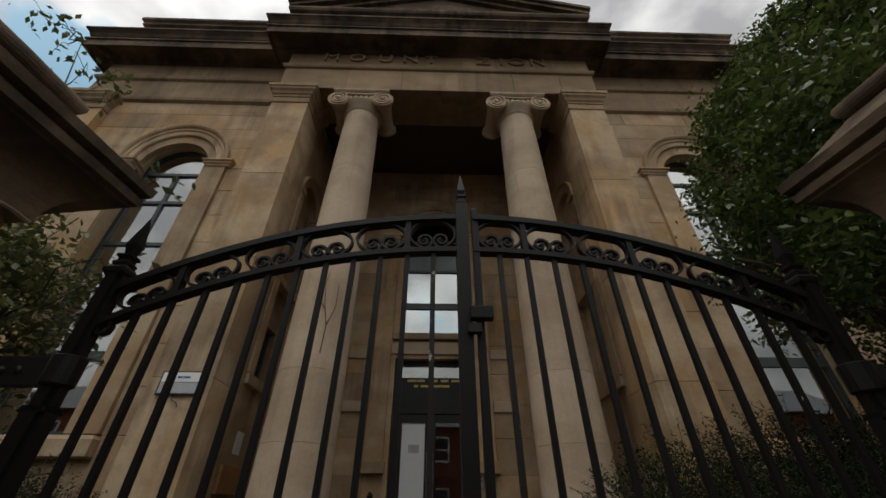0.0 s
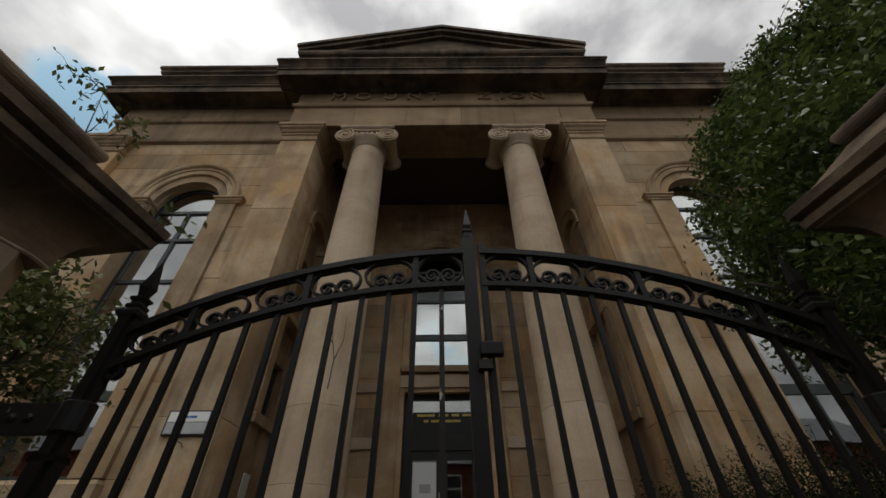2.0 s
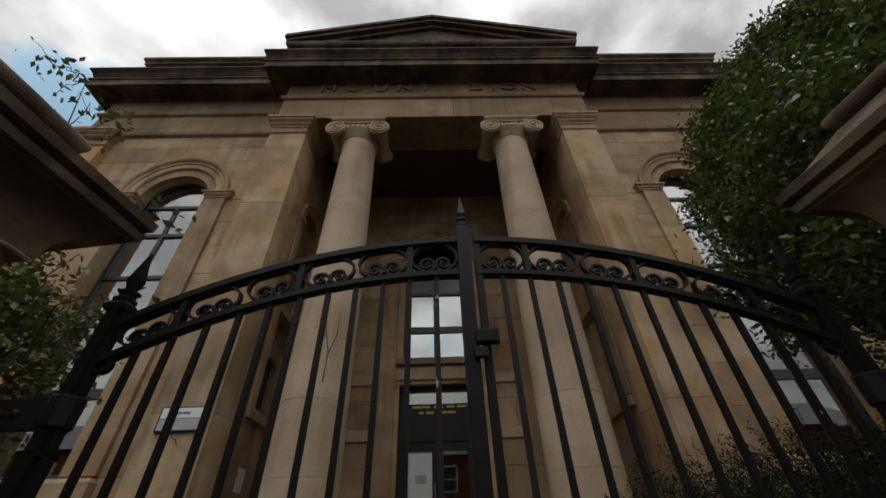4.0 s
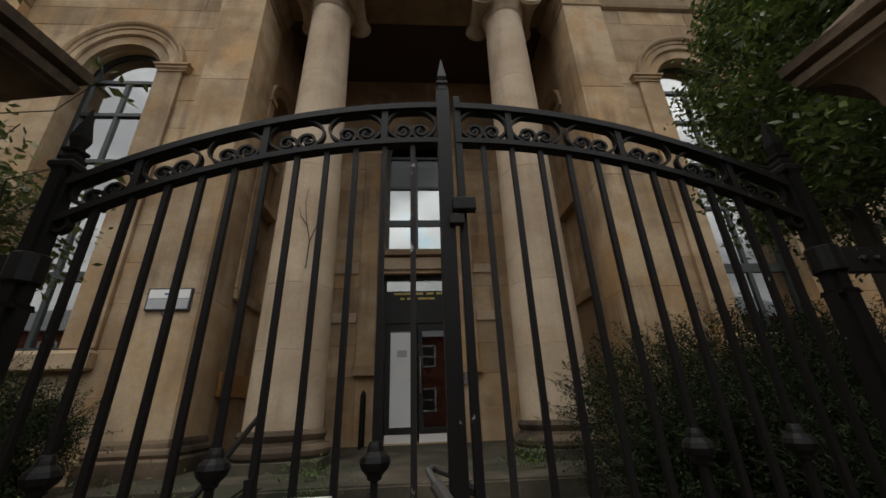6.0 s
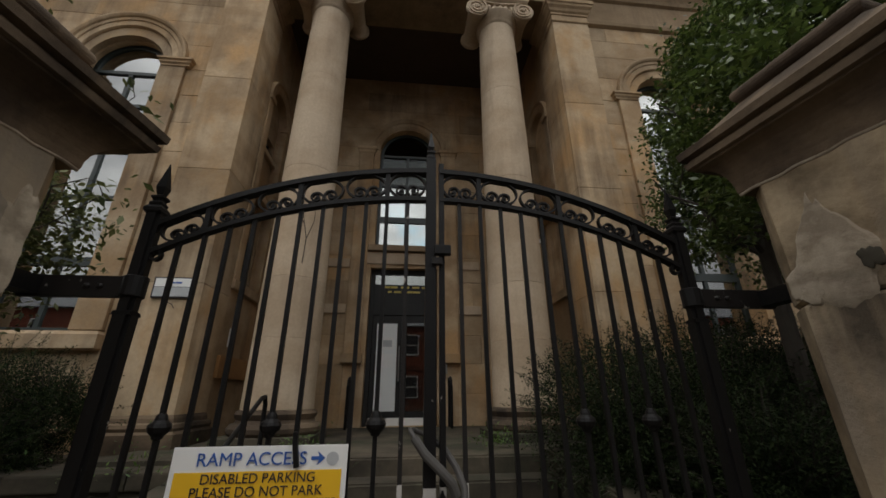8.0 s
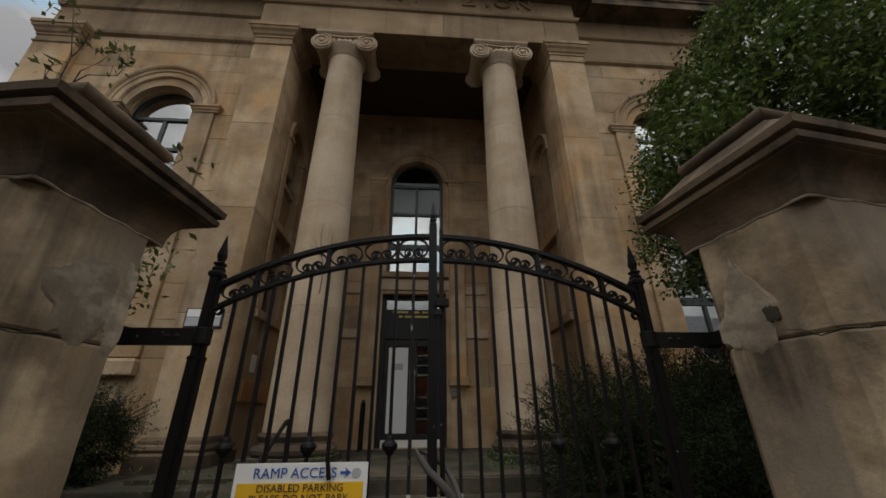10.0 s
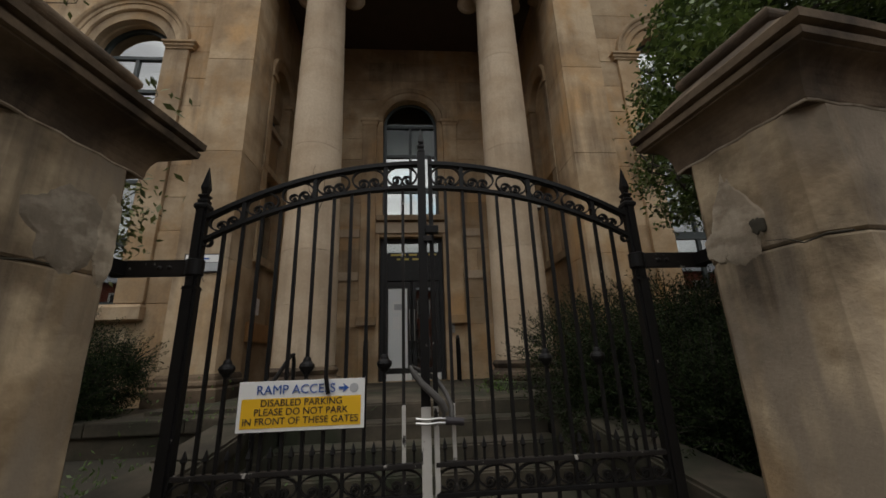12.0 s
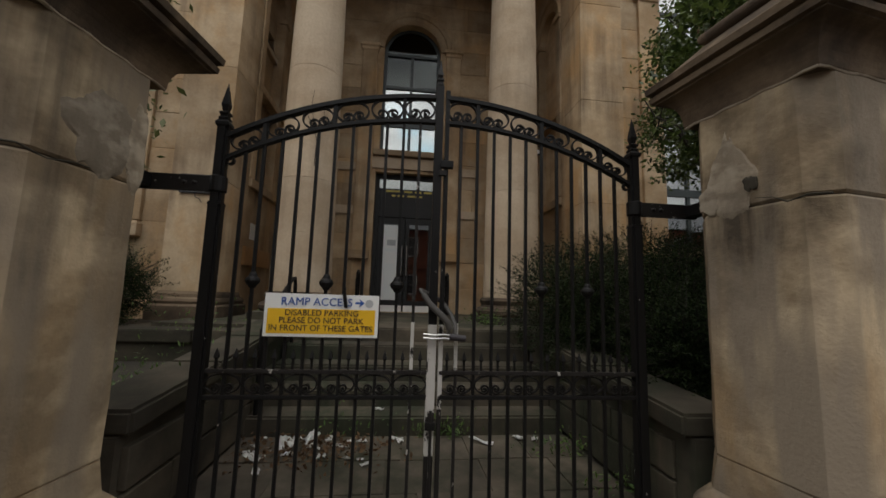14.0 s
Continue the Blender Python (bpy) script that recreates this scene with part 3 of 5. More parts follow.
# portico: side walls with their windows, rear wall, ceiling, floor
for s in (-1, 1):
    side = "west_porch" if s < 0 else "east_porch"
    def sideways(bm):
        for v in bm.verts:
            v.co = Vector((xin + s * v.co.y, v.co.x, v.co.z))
        return bm
    xin = s * 2.97
    yc, hw, zb, zs = 5.45, 0.47, 3.3, 7.22
    bm = arch_wall(bmesh.new(), 4.2, BACK + 0.1, 0.0, 11.0, 0.0, 0.6, yc, hw, zb, zs, hw)
    wall = solo("wall_" + side, sideways(bm), M_ASHLAR, "shaded sandstone side wall of the porch with an arched recess", "wall", kind="structure")
    part("archivolt", sideways(arch_band(bmesh.new(), yc, zs, None, [(hw, -0.1), (hw, 0.03), (hw + 0.06, 0.05), (hw + 0.16, 0.06), (hw + 0.2, 0.09), (hw + 0.24, 0.09), (hw + 0.25, 0.0)], 0.0)), M_ASHLAR, wall)
    part("window_sill", sideways(boxed(4.78, 6.6, -0.08, 0.3, 3.12, 3.28, bevel=0.012)), M_ASHLAR, wall)
    part("string_course", sideways(boxed(4.76, 6.6, -0.06, 0.14, 5.02, 5.16, bevel=0.012)), M_ASHLAR, wall)
    for k in (-1, 1):
        j0, j1 = sorted((yc + k * (hw - 0.006), yc + k * (hw + 0.2)))
        part("jamb", sideways(boxed(j0, j1, -0.05, 0.1, 3.3, 7.16, bevel=0.01)), M_ASHLAR, wall)
        part("impost", sideways(boxed(j0 - 0.03, j1 + 0.03, -0.09, 0.1, 7.14, 7.26, bevel=0.015)), M_ASHLAR, wall)
    if s < 0:
        # the recess is walled up but for a low window and a small one above
        bm = arch_wall(bmesh.new(), yc - 0.5, yc + 0.5, 3.2, 5.1, 0.15, 0.55, yc, 0.4, zb, 4.32, 0.0)
        arch_wall(bm, yc - 0.5, yc + 0.5, 5.1, 7.8, 0.15, 0.55, yc + 0.04, 0.36, 6.27, 6.68, 0.0)
        part("infill", sideways(bm), M_ASHLAR, wall)
        part("window_sill", sideways(boxed(yc - 0.44, yc + 0.46, 0.06, 0.3, 6.16, 6.27, bevel=0.01)), M_COLUMN, wall)
        for nm, y0, h, z0, z1 in (("window_3", yc, 0.4, zb, 4.32), ("window_4", yc + 0.04, 0.36, 6.27, 6.68)):
            w = thing(nm, (xin - 0.3, y0, z0), "dark side window of the porch in a walled-up recess", "window", kind="structure")
            for a0, a1 in ((y0 - h, y0 - h + 0.05), (y0 + h - 0.05, y0 + h), (y0 - 0.02, y0 + 0.02)):
                part("stile", sideways(boxed(a0, a1, 0.26, 0.32, z0, z1)), M_FRAME, w)
            for c in (z0, z1 - 0.05):
                part("rail", sideways(boxed(y0 - h + 0.05, y0 + h - 0.05, 0.263, 0.317, c, c + 0.05)), M_FRAME, w)
            part("pane", sideways(boxed(y0 - h + 0.05, y0 + h - 0.05, 0.285, 0.293, z0 + 0.05, z1 - 0.05)), M_DOORGLASS, w)
    else:
        part("infill", sideways(boxed(yc - 0.5, yc + 0.5, 0.12, 0.55, 3.2, 7.8)), M_ASHLAR, wall)
        lamp = thing("security_light", (xin, 5.85, 4.62), "small dark security light on a bracket on the porch wall", "security light")
        part("arm", tube(bmesh.new(), [(xin, 5.85, 4.75), (xin - 0.14, 5.82, 4.72), (xin - 0.17, 5.8, 4.62)], 0.014, 0.014, 8), M_INK, lamp)
        part("lamp_head", boxed(xin - 0.26, xin - 0.1, 5.72, 5.9, 4.5, 4.62, bevel=0.015), M_INK, lamp)
        part("lens", boxed(xin - 0.25, xin - 0.11, 5.712, 5.719, 4.515, 4.6), M_WHITE, lamp, "pale lens")
    # corner pier of the portico
    x0, x1 = sorted((s * PX0, s * PX1))
    pier = solo("wall_corner_pier_" + ("west" if s < 0 else "east"), boxed(x0 + 0.01, x1 - 0.01, F + 0.012, 4.75, 0.0, 9.5), M_ASHLAR, "tall sandstone corner pilaster of the portico", "pilaster", kind="structure")
    # base in the cornice stone, darker than the pier above
    part("pilaster_base", ring(bmesh.new(), x0, x1, F, 4.75, [(0.1, 0.7), (0.1, 1.0), (0.06, 1.03), (0.075, 1.07), (0.06, 1.11), (0.025, 1.13), (0.02, 1.18), (0.0, 1.22)]), M_CORNICE, pier, "dark moulded base")
    part("pilaster_cap", ring(bmesh.new(), x0, x1, F, 4.75, PILCAP), M_FRIEZE, pier)
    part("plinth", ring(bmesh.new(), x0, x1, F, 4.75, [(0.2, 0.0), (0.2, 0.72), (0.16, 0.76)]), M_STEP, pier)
    levels = [1.2, 2.95, 4.85, 6.75, 8.97]
    for z0, z1 in zip(levels, levels[1:]):
        bm = bmesh.new()
        ring(bm, x0, x1, F, 4.74, [(-0.006, z0 + 0.002), (0.0, z0 + 0.008), (0.0, z1 - 0.006), (-0.006, z1 - 0.001)])
        part("stone_block", bm, M_ASHLAR, pier)

DX = -0.09                          # the door's axis
bm = bmesh.new()
arch_wall(bm, -3.2, 3.2, 0.0, 4.42, BACK, BACK + 0.5, DX, 0.76, FLOOR, 4.17, 0.0)
arch_wall(bm, -3.2, 3.2, 4.42, 11.0, BACK, BACK + 0.5, DX, 0.71, 4.72, 7.36, 0.71)
rear = solo("wall_porch_rear", bm, M_ASHLAR, "shaded ashlar rear wall of the porch, over the door", "wall", kind="structure")
solo("ceiling", boxed(-3.3, 3.3, F + 0.9, BACK + 0.5, 9.72, 9.9), M_PLASTER, "plaster ceiling of the porch, coloured dark for its shade", "ceiling", kind="structure")
stylobate = solo("floor_porch", boxed(-3.2, 3.2, 2.95, BACK + 0.5, 0.0, FLOOR - 0.004), M_STEP, "worn stone porch floor", "floor", kind="structure")

# rear wall dressings
part("archivolt", arch_band(bmesh.new(), DX, 7.38, None, [(0.71, -0.1), (0.71, 0.02), (0.78, 0.05), (0.86, 0.05), (0.88, 0.08), (0.98, 0.1), (1.0, 0.0)], BACK), M_ASHLAR, rear)
for k in (-1, 1):
    x0, x1 = sorted((DX + k * 0.86, DX + k * 1.22))
    part("jamb", boxed(x0, x1, BACK - 0.09, BACK + 0.1, 2.1, 7.26, bevel=0.012), M_ASHLAR, rear)
    part("impost", ring(bmesh.new(), x0, x1, BACK - 0.09, BACK + 0.1, [(0.0, 7.22), (0.02, 7.25), (0.02, 7.31), (0.05, 7.34), (0.05, 7.41), (0.0, 7.43)]), M_ASHLAR, rear)
    part("bracket", boxed(x0 - 0.04, x1 + 0.04, BACK - 0.14, BACK + 0.1, 2.06, 2.25, bevel=0.012), M_ASHLAR, rear)
    for z in (3.12, 4.17):
        a0, a1 = sorted((DX + k * 1.24, DX + k * 1.745))
        part("string_course", boxed(a0, a1, BACK - 0.07, BACK + 0.1, z - 0.02, z + 0.18, bevel=0.01), M_COLUMN, rear)
    j0, j1 = sorted((DX + k * 0.76, DX + k * 0.86))
    part("door_architrave", boxed(j0, j1, BACK - 0.04, BACK + 0.1, FLOOR, 4.24, bevel=0.008), M_ASHLAR, rear)
part("lintel", boxed(DX - 0.9, DX + 0.9, BACK - 0.05, BACK + 0.1, 4.25, 4.52, bevel=0.01), M_COLUMN, rear)
part("window_sill", boxed(DX - 0.84, DX + 0.84, BACK - 0.12, BACK + 0.2, 4.56, 4.7, bevel=0.01), M_FRIEZE, rear)
arched_window("window_5", DX, 0.71, 4.72, 7.36, BACK + 0.2, [5.49, 6.46, 7.34], "arched porch window with black bars over the door", 6.4)

# dark rooms behind the windows
for nm, x0, x1, y0, z0, z1 in (("wall_room_west", -7.6, -3.8, W + 0.52, 0.9, 9.4), ("wall_room_east", 3.8, 7.6, W + 0.52, 0.9, 9.4), ("wall_room_hall", -3.1, 3.1, BACK + 0.52, FLOOR - 0.05, 9.4)):
    bm = bmesh.new()
    box(bm, x0, x1, y0 + 3.0, y0 + 3.2, z0, z1)
    box(bm, x0 - 0.2, x0, y0, y0 + 3.2, z0, z1)
    box(bm, x1, x1 + 0.2, y0, y0 + 3.2, z0, z1)
    box(bm, x0 - 0.2, x1 + 0.2, y0, y0 + 3.2, z0 - 0.2, z0)
    box(bm, x0 - 0.2, x1 + 0.2, y0, y0 + 3.2, z1, z1 + 0.2)
    solo(nm, bm, M_ROOM, "plain dim room behind the windows", "wall", kind="structure")

# entablature over the portico, with the raised name
bm = bmesh.new()
box(bm, -PX1, PX1, F + 0.004, F + 0.95, 9.525, 11.05)
entab = solo("trim_entablature", bm, M_FRIEZE, "sandstone entablature with a carved raised name", "entablature", kind="structure")
cuts = [-PX1, -2.2, -0.9, 0.45, 1.75, 2.9, PX1]
for a, b in zip(cuts, cuts[1:]):
    part("stone_block", block_mesh(b - a - 0.004, 0.80, 0.05, M_FRIEZE), M_FRIEZE, entab, m=Matrix.Translation((a + 0.002, F - 0.02, 9.53)))
part("fillet", course(bmesh.new(), -PX1, PX1, F - 0.02, F + 0.5, [(0.0, 10.31), (0.05, 10.33), (0.07, 10.38), (0.07, 10.42), (0.0, 10.44)]), M_FRIEZE, entab)
cuts = [-PX1, -2.3, -0.35, 0.55, 2.4, PX1]
for a, b in zip(cuts, cuts[1:]):
    part("stone_block", block_mesh(b - a - 0.004, 0.60, 0.05, M_FRIEZE), M_FRIEZE, entab, m=Matrix.Translation((a + 0.002, F - 0.012, 10.43)))
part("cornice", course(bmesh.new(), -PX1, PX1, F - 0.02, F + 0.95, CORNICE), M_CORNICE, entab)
for x, ch in ((-2.70, "M"), (-2.06, "O"), (-1.36, "U"), (-0.74, "N"), (-0.22, "T"), (1.08, "Z"), (1.54, "I"), (1.93, "O"), (2.46, "N")):
    lettering("letter", ch, 0.44, M_FRIEZE, entab, pose(x, F - 0.03, 10.81, 90, 0, 0) @ Matrix.Diagonal((1.25, 1, 1, 1)), 0.03)
# attic and low pediment
PY = F - 0.02
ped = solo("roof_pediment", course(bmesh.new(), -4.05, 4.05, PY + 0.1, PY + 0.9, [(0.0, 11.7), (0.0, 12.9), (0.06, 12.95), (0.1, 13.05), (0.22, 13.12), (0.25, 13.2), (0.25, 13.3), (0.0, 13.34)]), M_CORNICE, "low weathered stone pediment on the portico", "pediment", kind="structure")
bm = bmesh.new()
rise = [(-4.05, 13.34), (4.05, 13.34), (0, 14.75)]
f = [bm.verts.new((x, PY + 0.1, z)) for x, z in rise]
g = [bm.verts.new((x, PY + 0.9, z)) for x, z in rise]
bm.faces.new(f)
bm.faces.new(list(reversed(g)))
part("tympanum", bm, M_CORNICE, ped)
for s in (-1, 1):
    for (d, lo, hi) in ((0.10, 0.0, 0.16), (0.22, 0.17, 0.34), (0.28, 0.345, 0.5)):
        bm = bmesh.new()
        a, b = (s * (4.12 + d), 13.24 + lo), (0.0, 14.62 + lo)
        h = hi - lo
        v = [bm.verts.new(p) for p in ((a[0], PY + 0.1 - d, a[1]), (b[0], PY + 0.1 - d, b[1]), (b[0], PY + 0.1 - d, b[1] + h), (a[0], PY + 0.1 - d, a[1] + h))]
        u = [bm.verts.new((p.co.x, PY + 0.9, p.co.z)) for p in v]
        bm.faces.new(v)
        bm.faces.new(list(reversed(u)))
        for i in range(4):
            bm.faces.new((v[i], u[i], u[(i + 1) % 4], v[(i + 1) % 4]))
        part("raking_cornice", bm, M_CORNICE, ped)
# roof behind, closing the building from above
solo("roof", boxed(-END, END, W + 0.3, 22, 10.9, 11.4), M_SLATE, "flat slate roof behind the parapet", "roof", kind="structure")
bm = bmesh.new()
box(bm, -END, -END + 0.4, W + 0.4, 22, 0, 11)
box(bm, END - 0.4, END, W + 0.4, 22, 0, 11)
box(bm, -END, END, 21.6, 22, 0, 11)
solo("wall_rear", bm, M_ASHLAR, "plain sandstone flank and rear walls of the chapel", "wall", kind="structure")


# ---- columns ----
def spiral(cx, cz, r0, r1, turns, start, n, way):
    return [(cx + (r0 + (r1 - r0) * i / n) * math.cos(start + way * 2 * math.pi * turns * i / n), cz + (r0 + (r1 - r0) * i / n) * math.sin(start + way * 2 * math.pi * turns * i / n)) for i in range(n + 1)]


def ionic_column(x, y):
    col = thing("column", (x, y, FLOOR), "tall smooth sandstone column with a scrolled capital", "column", "portico columns")
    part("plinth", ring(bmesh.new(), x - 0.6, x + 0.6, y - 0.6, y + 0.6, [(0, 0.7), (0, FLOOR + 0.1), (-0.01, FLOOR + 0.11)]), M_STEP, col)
    z = FLOOR + 0.11
    # base in the cornice stone, darker than the drums
    part("base", lathe(bmesh.new(), x, y, [(0.58, z), (0.61, z + 0.04), (0.615, z + 0.09), (0.58, z + 0.14), (0.53, z + 0.15), (0.51, z + 0.19), (0.53, z + 0.22), (0.545, z + 0.26), (0.52, z + 0.3), (0.49, z + 0.31)], 48), M_CORNICE, col, "dark moulded base", smooth=True)
    levels = [z + 0.31, 2.2, 3.1, 5.05, 7.1, 8.93]

    def radius(h):
        u = max(0.0, (h - 1.3) / (8.93 - 1.3))
        return 0.485 - 0.105 * (0.55 * u + 0.45 * u * u)
    for z0, z1 in zip(levels, levels[1:]):
        prof = [(radius(z0) - 0.006, z0)] + [(radius(z0 + (z1 - z0) * i / 6), z0 + 0.004 + (z1 - z0 - 0.008) * i / 6) for i in range(7)] + [(radius(z1) - 0.006, z1)]
        part("drum", lathe(bmesh.new(), x, y, prof, 56), M_COLUMN, col, smooth=True)
    part("necking", lathe(bmesh.new(), x, y, [(0.38, 8.9), (0.41, 8.93), (0.42, 8.96), (0.39, 8.99), (0.4, 9.02), (0.47, 9.1), (0.5, 9.18), (0.47, 9.24)], 48), M_COLUMN, col, smooth=True)
    cap = part("capital", boxed(x - 0.56, x + 0.56, y - 0.40, y + 0.40, 9.17, 9.40, bevel=0.02), M_COLUMN, col)
    part("abacus", ring(bmesh.new(), x - 0.58, x + 0.58, y - 0.44, y + 0.44, [(0.0, 9.4), (0.03, 9.42), (0.06, 9.46), (0.06, 9.51), (0.0, 9.52)]), M_COLUMN, col)
    for k in (-1, 1):
        vx, vz = x + k * 0.505, 9.21
        # bolster between the front and rear scrolls, waisted in the middle
        bm = bmesh.new()
        rows = []
        for yy, r in ((-0.44, 0.235), (-0.38, 0.235), (-0.34, 0.2), (-0.2, 0.16), (-0.05, 0.145), (0.05, 0.145), (0.2, 0.16), (0.34, 0.2), (0.38, 0.235), (0.44, 0.235)):
            rows.append([bm.verts.new((vx + r * math.cos(i * math.pi / 14), y + yy, vz + r * math.sin(i * math.pi / 14))) for i in range(28)])
        for a, b in zip(rows, rows[1:]):
            for i in range(28):
                bm.faces.new((a[i], a[(i + 1) % 28], b[(i + 1) % 28], b[i]))
        bm.faces.new(rows[0])
        bm.faces.new(rows[-1])
        part("bolster", bm, M_COLUMN, cap, smooth=False)
        for face in (-1, 1):
            bm = bmesh.new()
            pts = spiral(vx, vz, 0.222, 0.045, 2.25, math.pi / 2, 54, k)
            y0 = y + face * 0.44
            flat_bar(bm, pts, 0.034, min(y0, y0 + face * 0.03), max(y0, y0 + face * 0.03))
            part("volute", bm, M_COLUMN, cap)
            part("eye", lathe(bmesh.new(), 0, 0, [(0.045, 0), (0.04, 0.03), (0.015, 0.045)], 14), M_COLUMN, cap, m=pose(vx, y0, vz, 90 if face < 0 else -90, 0, 0))
    bm = bmesh.new()
    flat_bar(bm, [(x - 0.5 + i * 0.1, 9.41 - 0.05 * math.sin(math.pi * i / 10)) for i in range(11)], 0.035, y - 0.46, y - 0.40)
    part("band", bm, M_COLUMN, cap)
    for i in range(5):
        part("egg", lathe(bmesh.new(), x - 0.24 + 0.12 * i, y - 0.42, [(0.012, 9.16), (0.038, 9.2), (0.045, 9.26), (0.03, 9.31)], 10), M_COLUMN, cap, smooth=True)
    return col


for s in (-1, 1):
    ionic_column(s * 1.8, F + 0.46)

# ---- entrance door ----
door = thing("door_1", (DX, BACK + 0.18, FLOOR), "black framed double glass entrance door with a fanlight", "door", kind="structure")
y0 = BACK + 0.16
for nm, a, b, z0, z1 in (("door_frame", DX - 0.76, DX - 0.66, FLOOR, 4.17), ("door_frame", DX + 0.66, DX + 0.76, FLOOR, 4.17), ("door_head", DX - 0.66, DX + 0.66, 4.05, 4.17), ("transom", DX - 0.66, DX + 0.66, 3.11, 3.36)):
    part(nm, boxed(a, b, y0, y0 + 0.1, z0, z1, bevel=0.006), M_DOORPAINT, door)
part("fascia", boxed(DX - 0.66, DX + 0.66, y0 + 0.03, y0 + 0.06, 3.36, 3.82), M_DOORPAINT, door, "black sign panel with two gold lines")
part("pane", boxed(DX - 0.66, DX + 0.66, y0 + 0.03, y0 + 0.04, 3.82, 4.05), M_DOORGLASS, door)
# two gold lines of small writing, as bars
for z, run in ((3.76, (-0.50, -0.30, -0.06, 0.20, 0.42)), (3.65, (-0.36, -0.22, 0.02, 0.22))):
    for i, a in enumerate(run):
        part("text_bar", boxed(DX + a, DX + a + (0.16 if i % 2 else 0.19) - (0.1 if a == -0.36 else 0), y0 + 0.022, y0 + 0.03, z - 0.022, z + 0.022), M_GOLD, door)
for k, label in ((-1, "glazed door leaf with paper notices"), (1, "glazed door leaf reflecting the street")):
    a, b = sorted((DX + k * 0.01, DX + k * 0.655))
    leaf = part("door_leaf", boxed(a, a + 0.09, y0 + 0.02, y0 + 0.07, FLOOR + 0.16, 3.10, bevel=0.005), M_DOORPAINT, door, label)
    part("stile", boxed(b - 0.09, b, y0 + 0.02, y0 + 0.07, FLOOR + 0.16, 3.10, bevel=0.005), M_DOORPAINT, leaf)
    part("rail", boxed(a + 0.09, b - 0.09, y0 + 0.02, y0 + 0.07, 2.95, 3.10, bevel=0.005), M_DOORPAINT, leaf)
    part("rail", boxed(a + 0.09, b - 0.09, y0 + 0.02, y0 + 0.07, FLOOR + 0.16, FLOOR + 0.27, bevel=0.005), M_DOORPAINT, leaf)
    part("kick_plate", boxed(a + 0.01, b - 0.01, y0 + 0.015, y0 + 0.06, FLOOR + 0.01, FLOOR + 0.155), M_WHITE, leaf, "pale kick plate")
    part("pane", boxed(a + 0.09, b - 0.09, y0 + 0.04, y0 + 0.05, FLOOR + 0.27, 2.95), M_DOORGLASS, leaf)
    if k < 0:
        # added pale sheet: the brightness of the hall put into its colour
        part("film", boxed(a + 0.10, b - 0.10, y0 + 0.034, y0 + 0.039, FLOOR + 0.28, 2.92), M_HALLPALE, leaf, "pale sheet standing in for the bright hall behind the glass")
        for z0, z1, m in ((2.36, 2.62, M_WHITE), (1.98, 2.27, M_WHITE)):
            part("notice", boxed(a + 0.2, b - 0.17, y0 + 0.028, y0 + 0.033, z0, z1), m, leaf, "paper notice taped to the glass")
        part("notice_print", boxed(a + 0.235, b - 0.205, y0 + 0.024, y0 + 0.027, 2.42, 2.56), M_GREY, leaf)
    hx = DX + k * 0.055
    part("handle", tube(bmesh.new(), [(hx, y0 + 0.02, 1.72), (hx, y0 - 0.06, 1.72), (hx, y0 - 0.06, 2.42), (hx, y0 + 0.02, 2.42)], 0.014), M_STEEL, leaf, "steel pull handle")
intercom = thing("intercom", (DX + 0.92, BACK, 2.0), "steel door intercom panel fixed beside the door", "intercom")
part("panel", boxed(DX + 0.87, DX + 0.97, BACK - 0.075, BACK - 0.04, 1.85, 2.2, bevel=0.006), M_STEEL, intercom)
for z in (1.95, 2.02, 2.09):
    part("button", lathe(bmesh.new(), 0, 0, [(0.014, 0), (0.014, 0.008), (0.008, 0.012)], 12), M_INK, intercom, m=pose(DX + 0.92, BACK - 0.074, z, 90, 0, 0))

# ---- steps, dwarf walls, planting beds ----
STEPS = [(1.48, 0.16), (1.80, 0.33), (2.12, 0.50), (2.46, 0.67), (2.80, FLOOR)]
stair = thing("stairs", (0, 1.5, 0), "five worn mossy stone steps up to the porch", "steps", kind="structure")
low = 0.0
for i, (y, z) in enumerate(STEPS):
    nxt = STEPS[i + 1][0] + 0.1 if i + 1 < len(STEPS) else 3.3
    bm = bmesh.new()
    box(bm, -1.46, 1.46, y, nxt, low - (0.02 if i else 0.1), z)
    bmesh.ops.bevel(bm, geom=[e for e in bm.edges if abs(e.verts[0].co.z - z) < 1e-4 and abs(e.verts[1].co.z - z) < 1e-4 and abs(e.verts[0].co.y - y) < 1e-4 and abs(e.verts[1].co.y - y) < 1e-4], offset=0.02, segments=3, affect="EDGES")
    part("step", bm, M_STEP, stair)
    low = z - 0.03


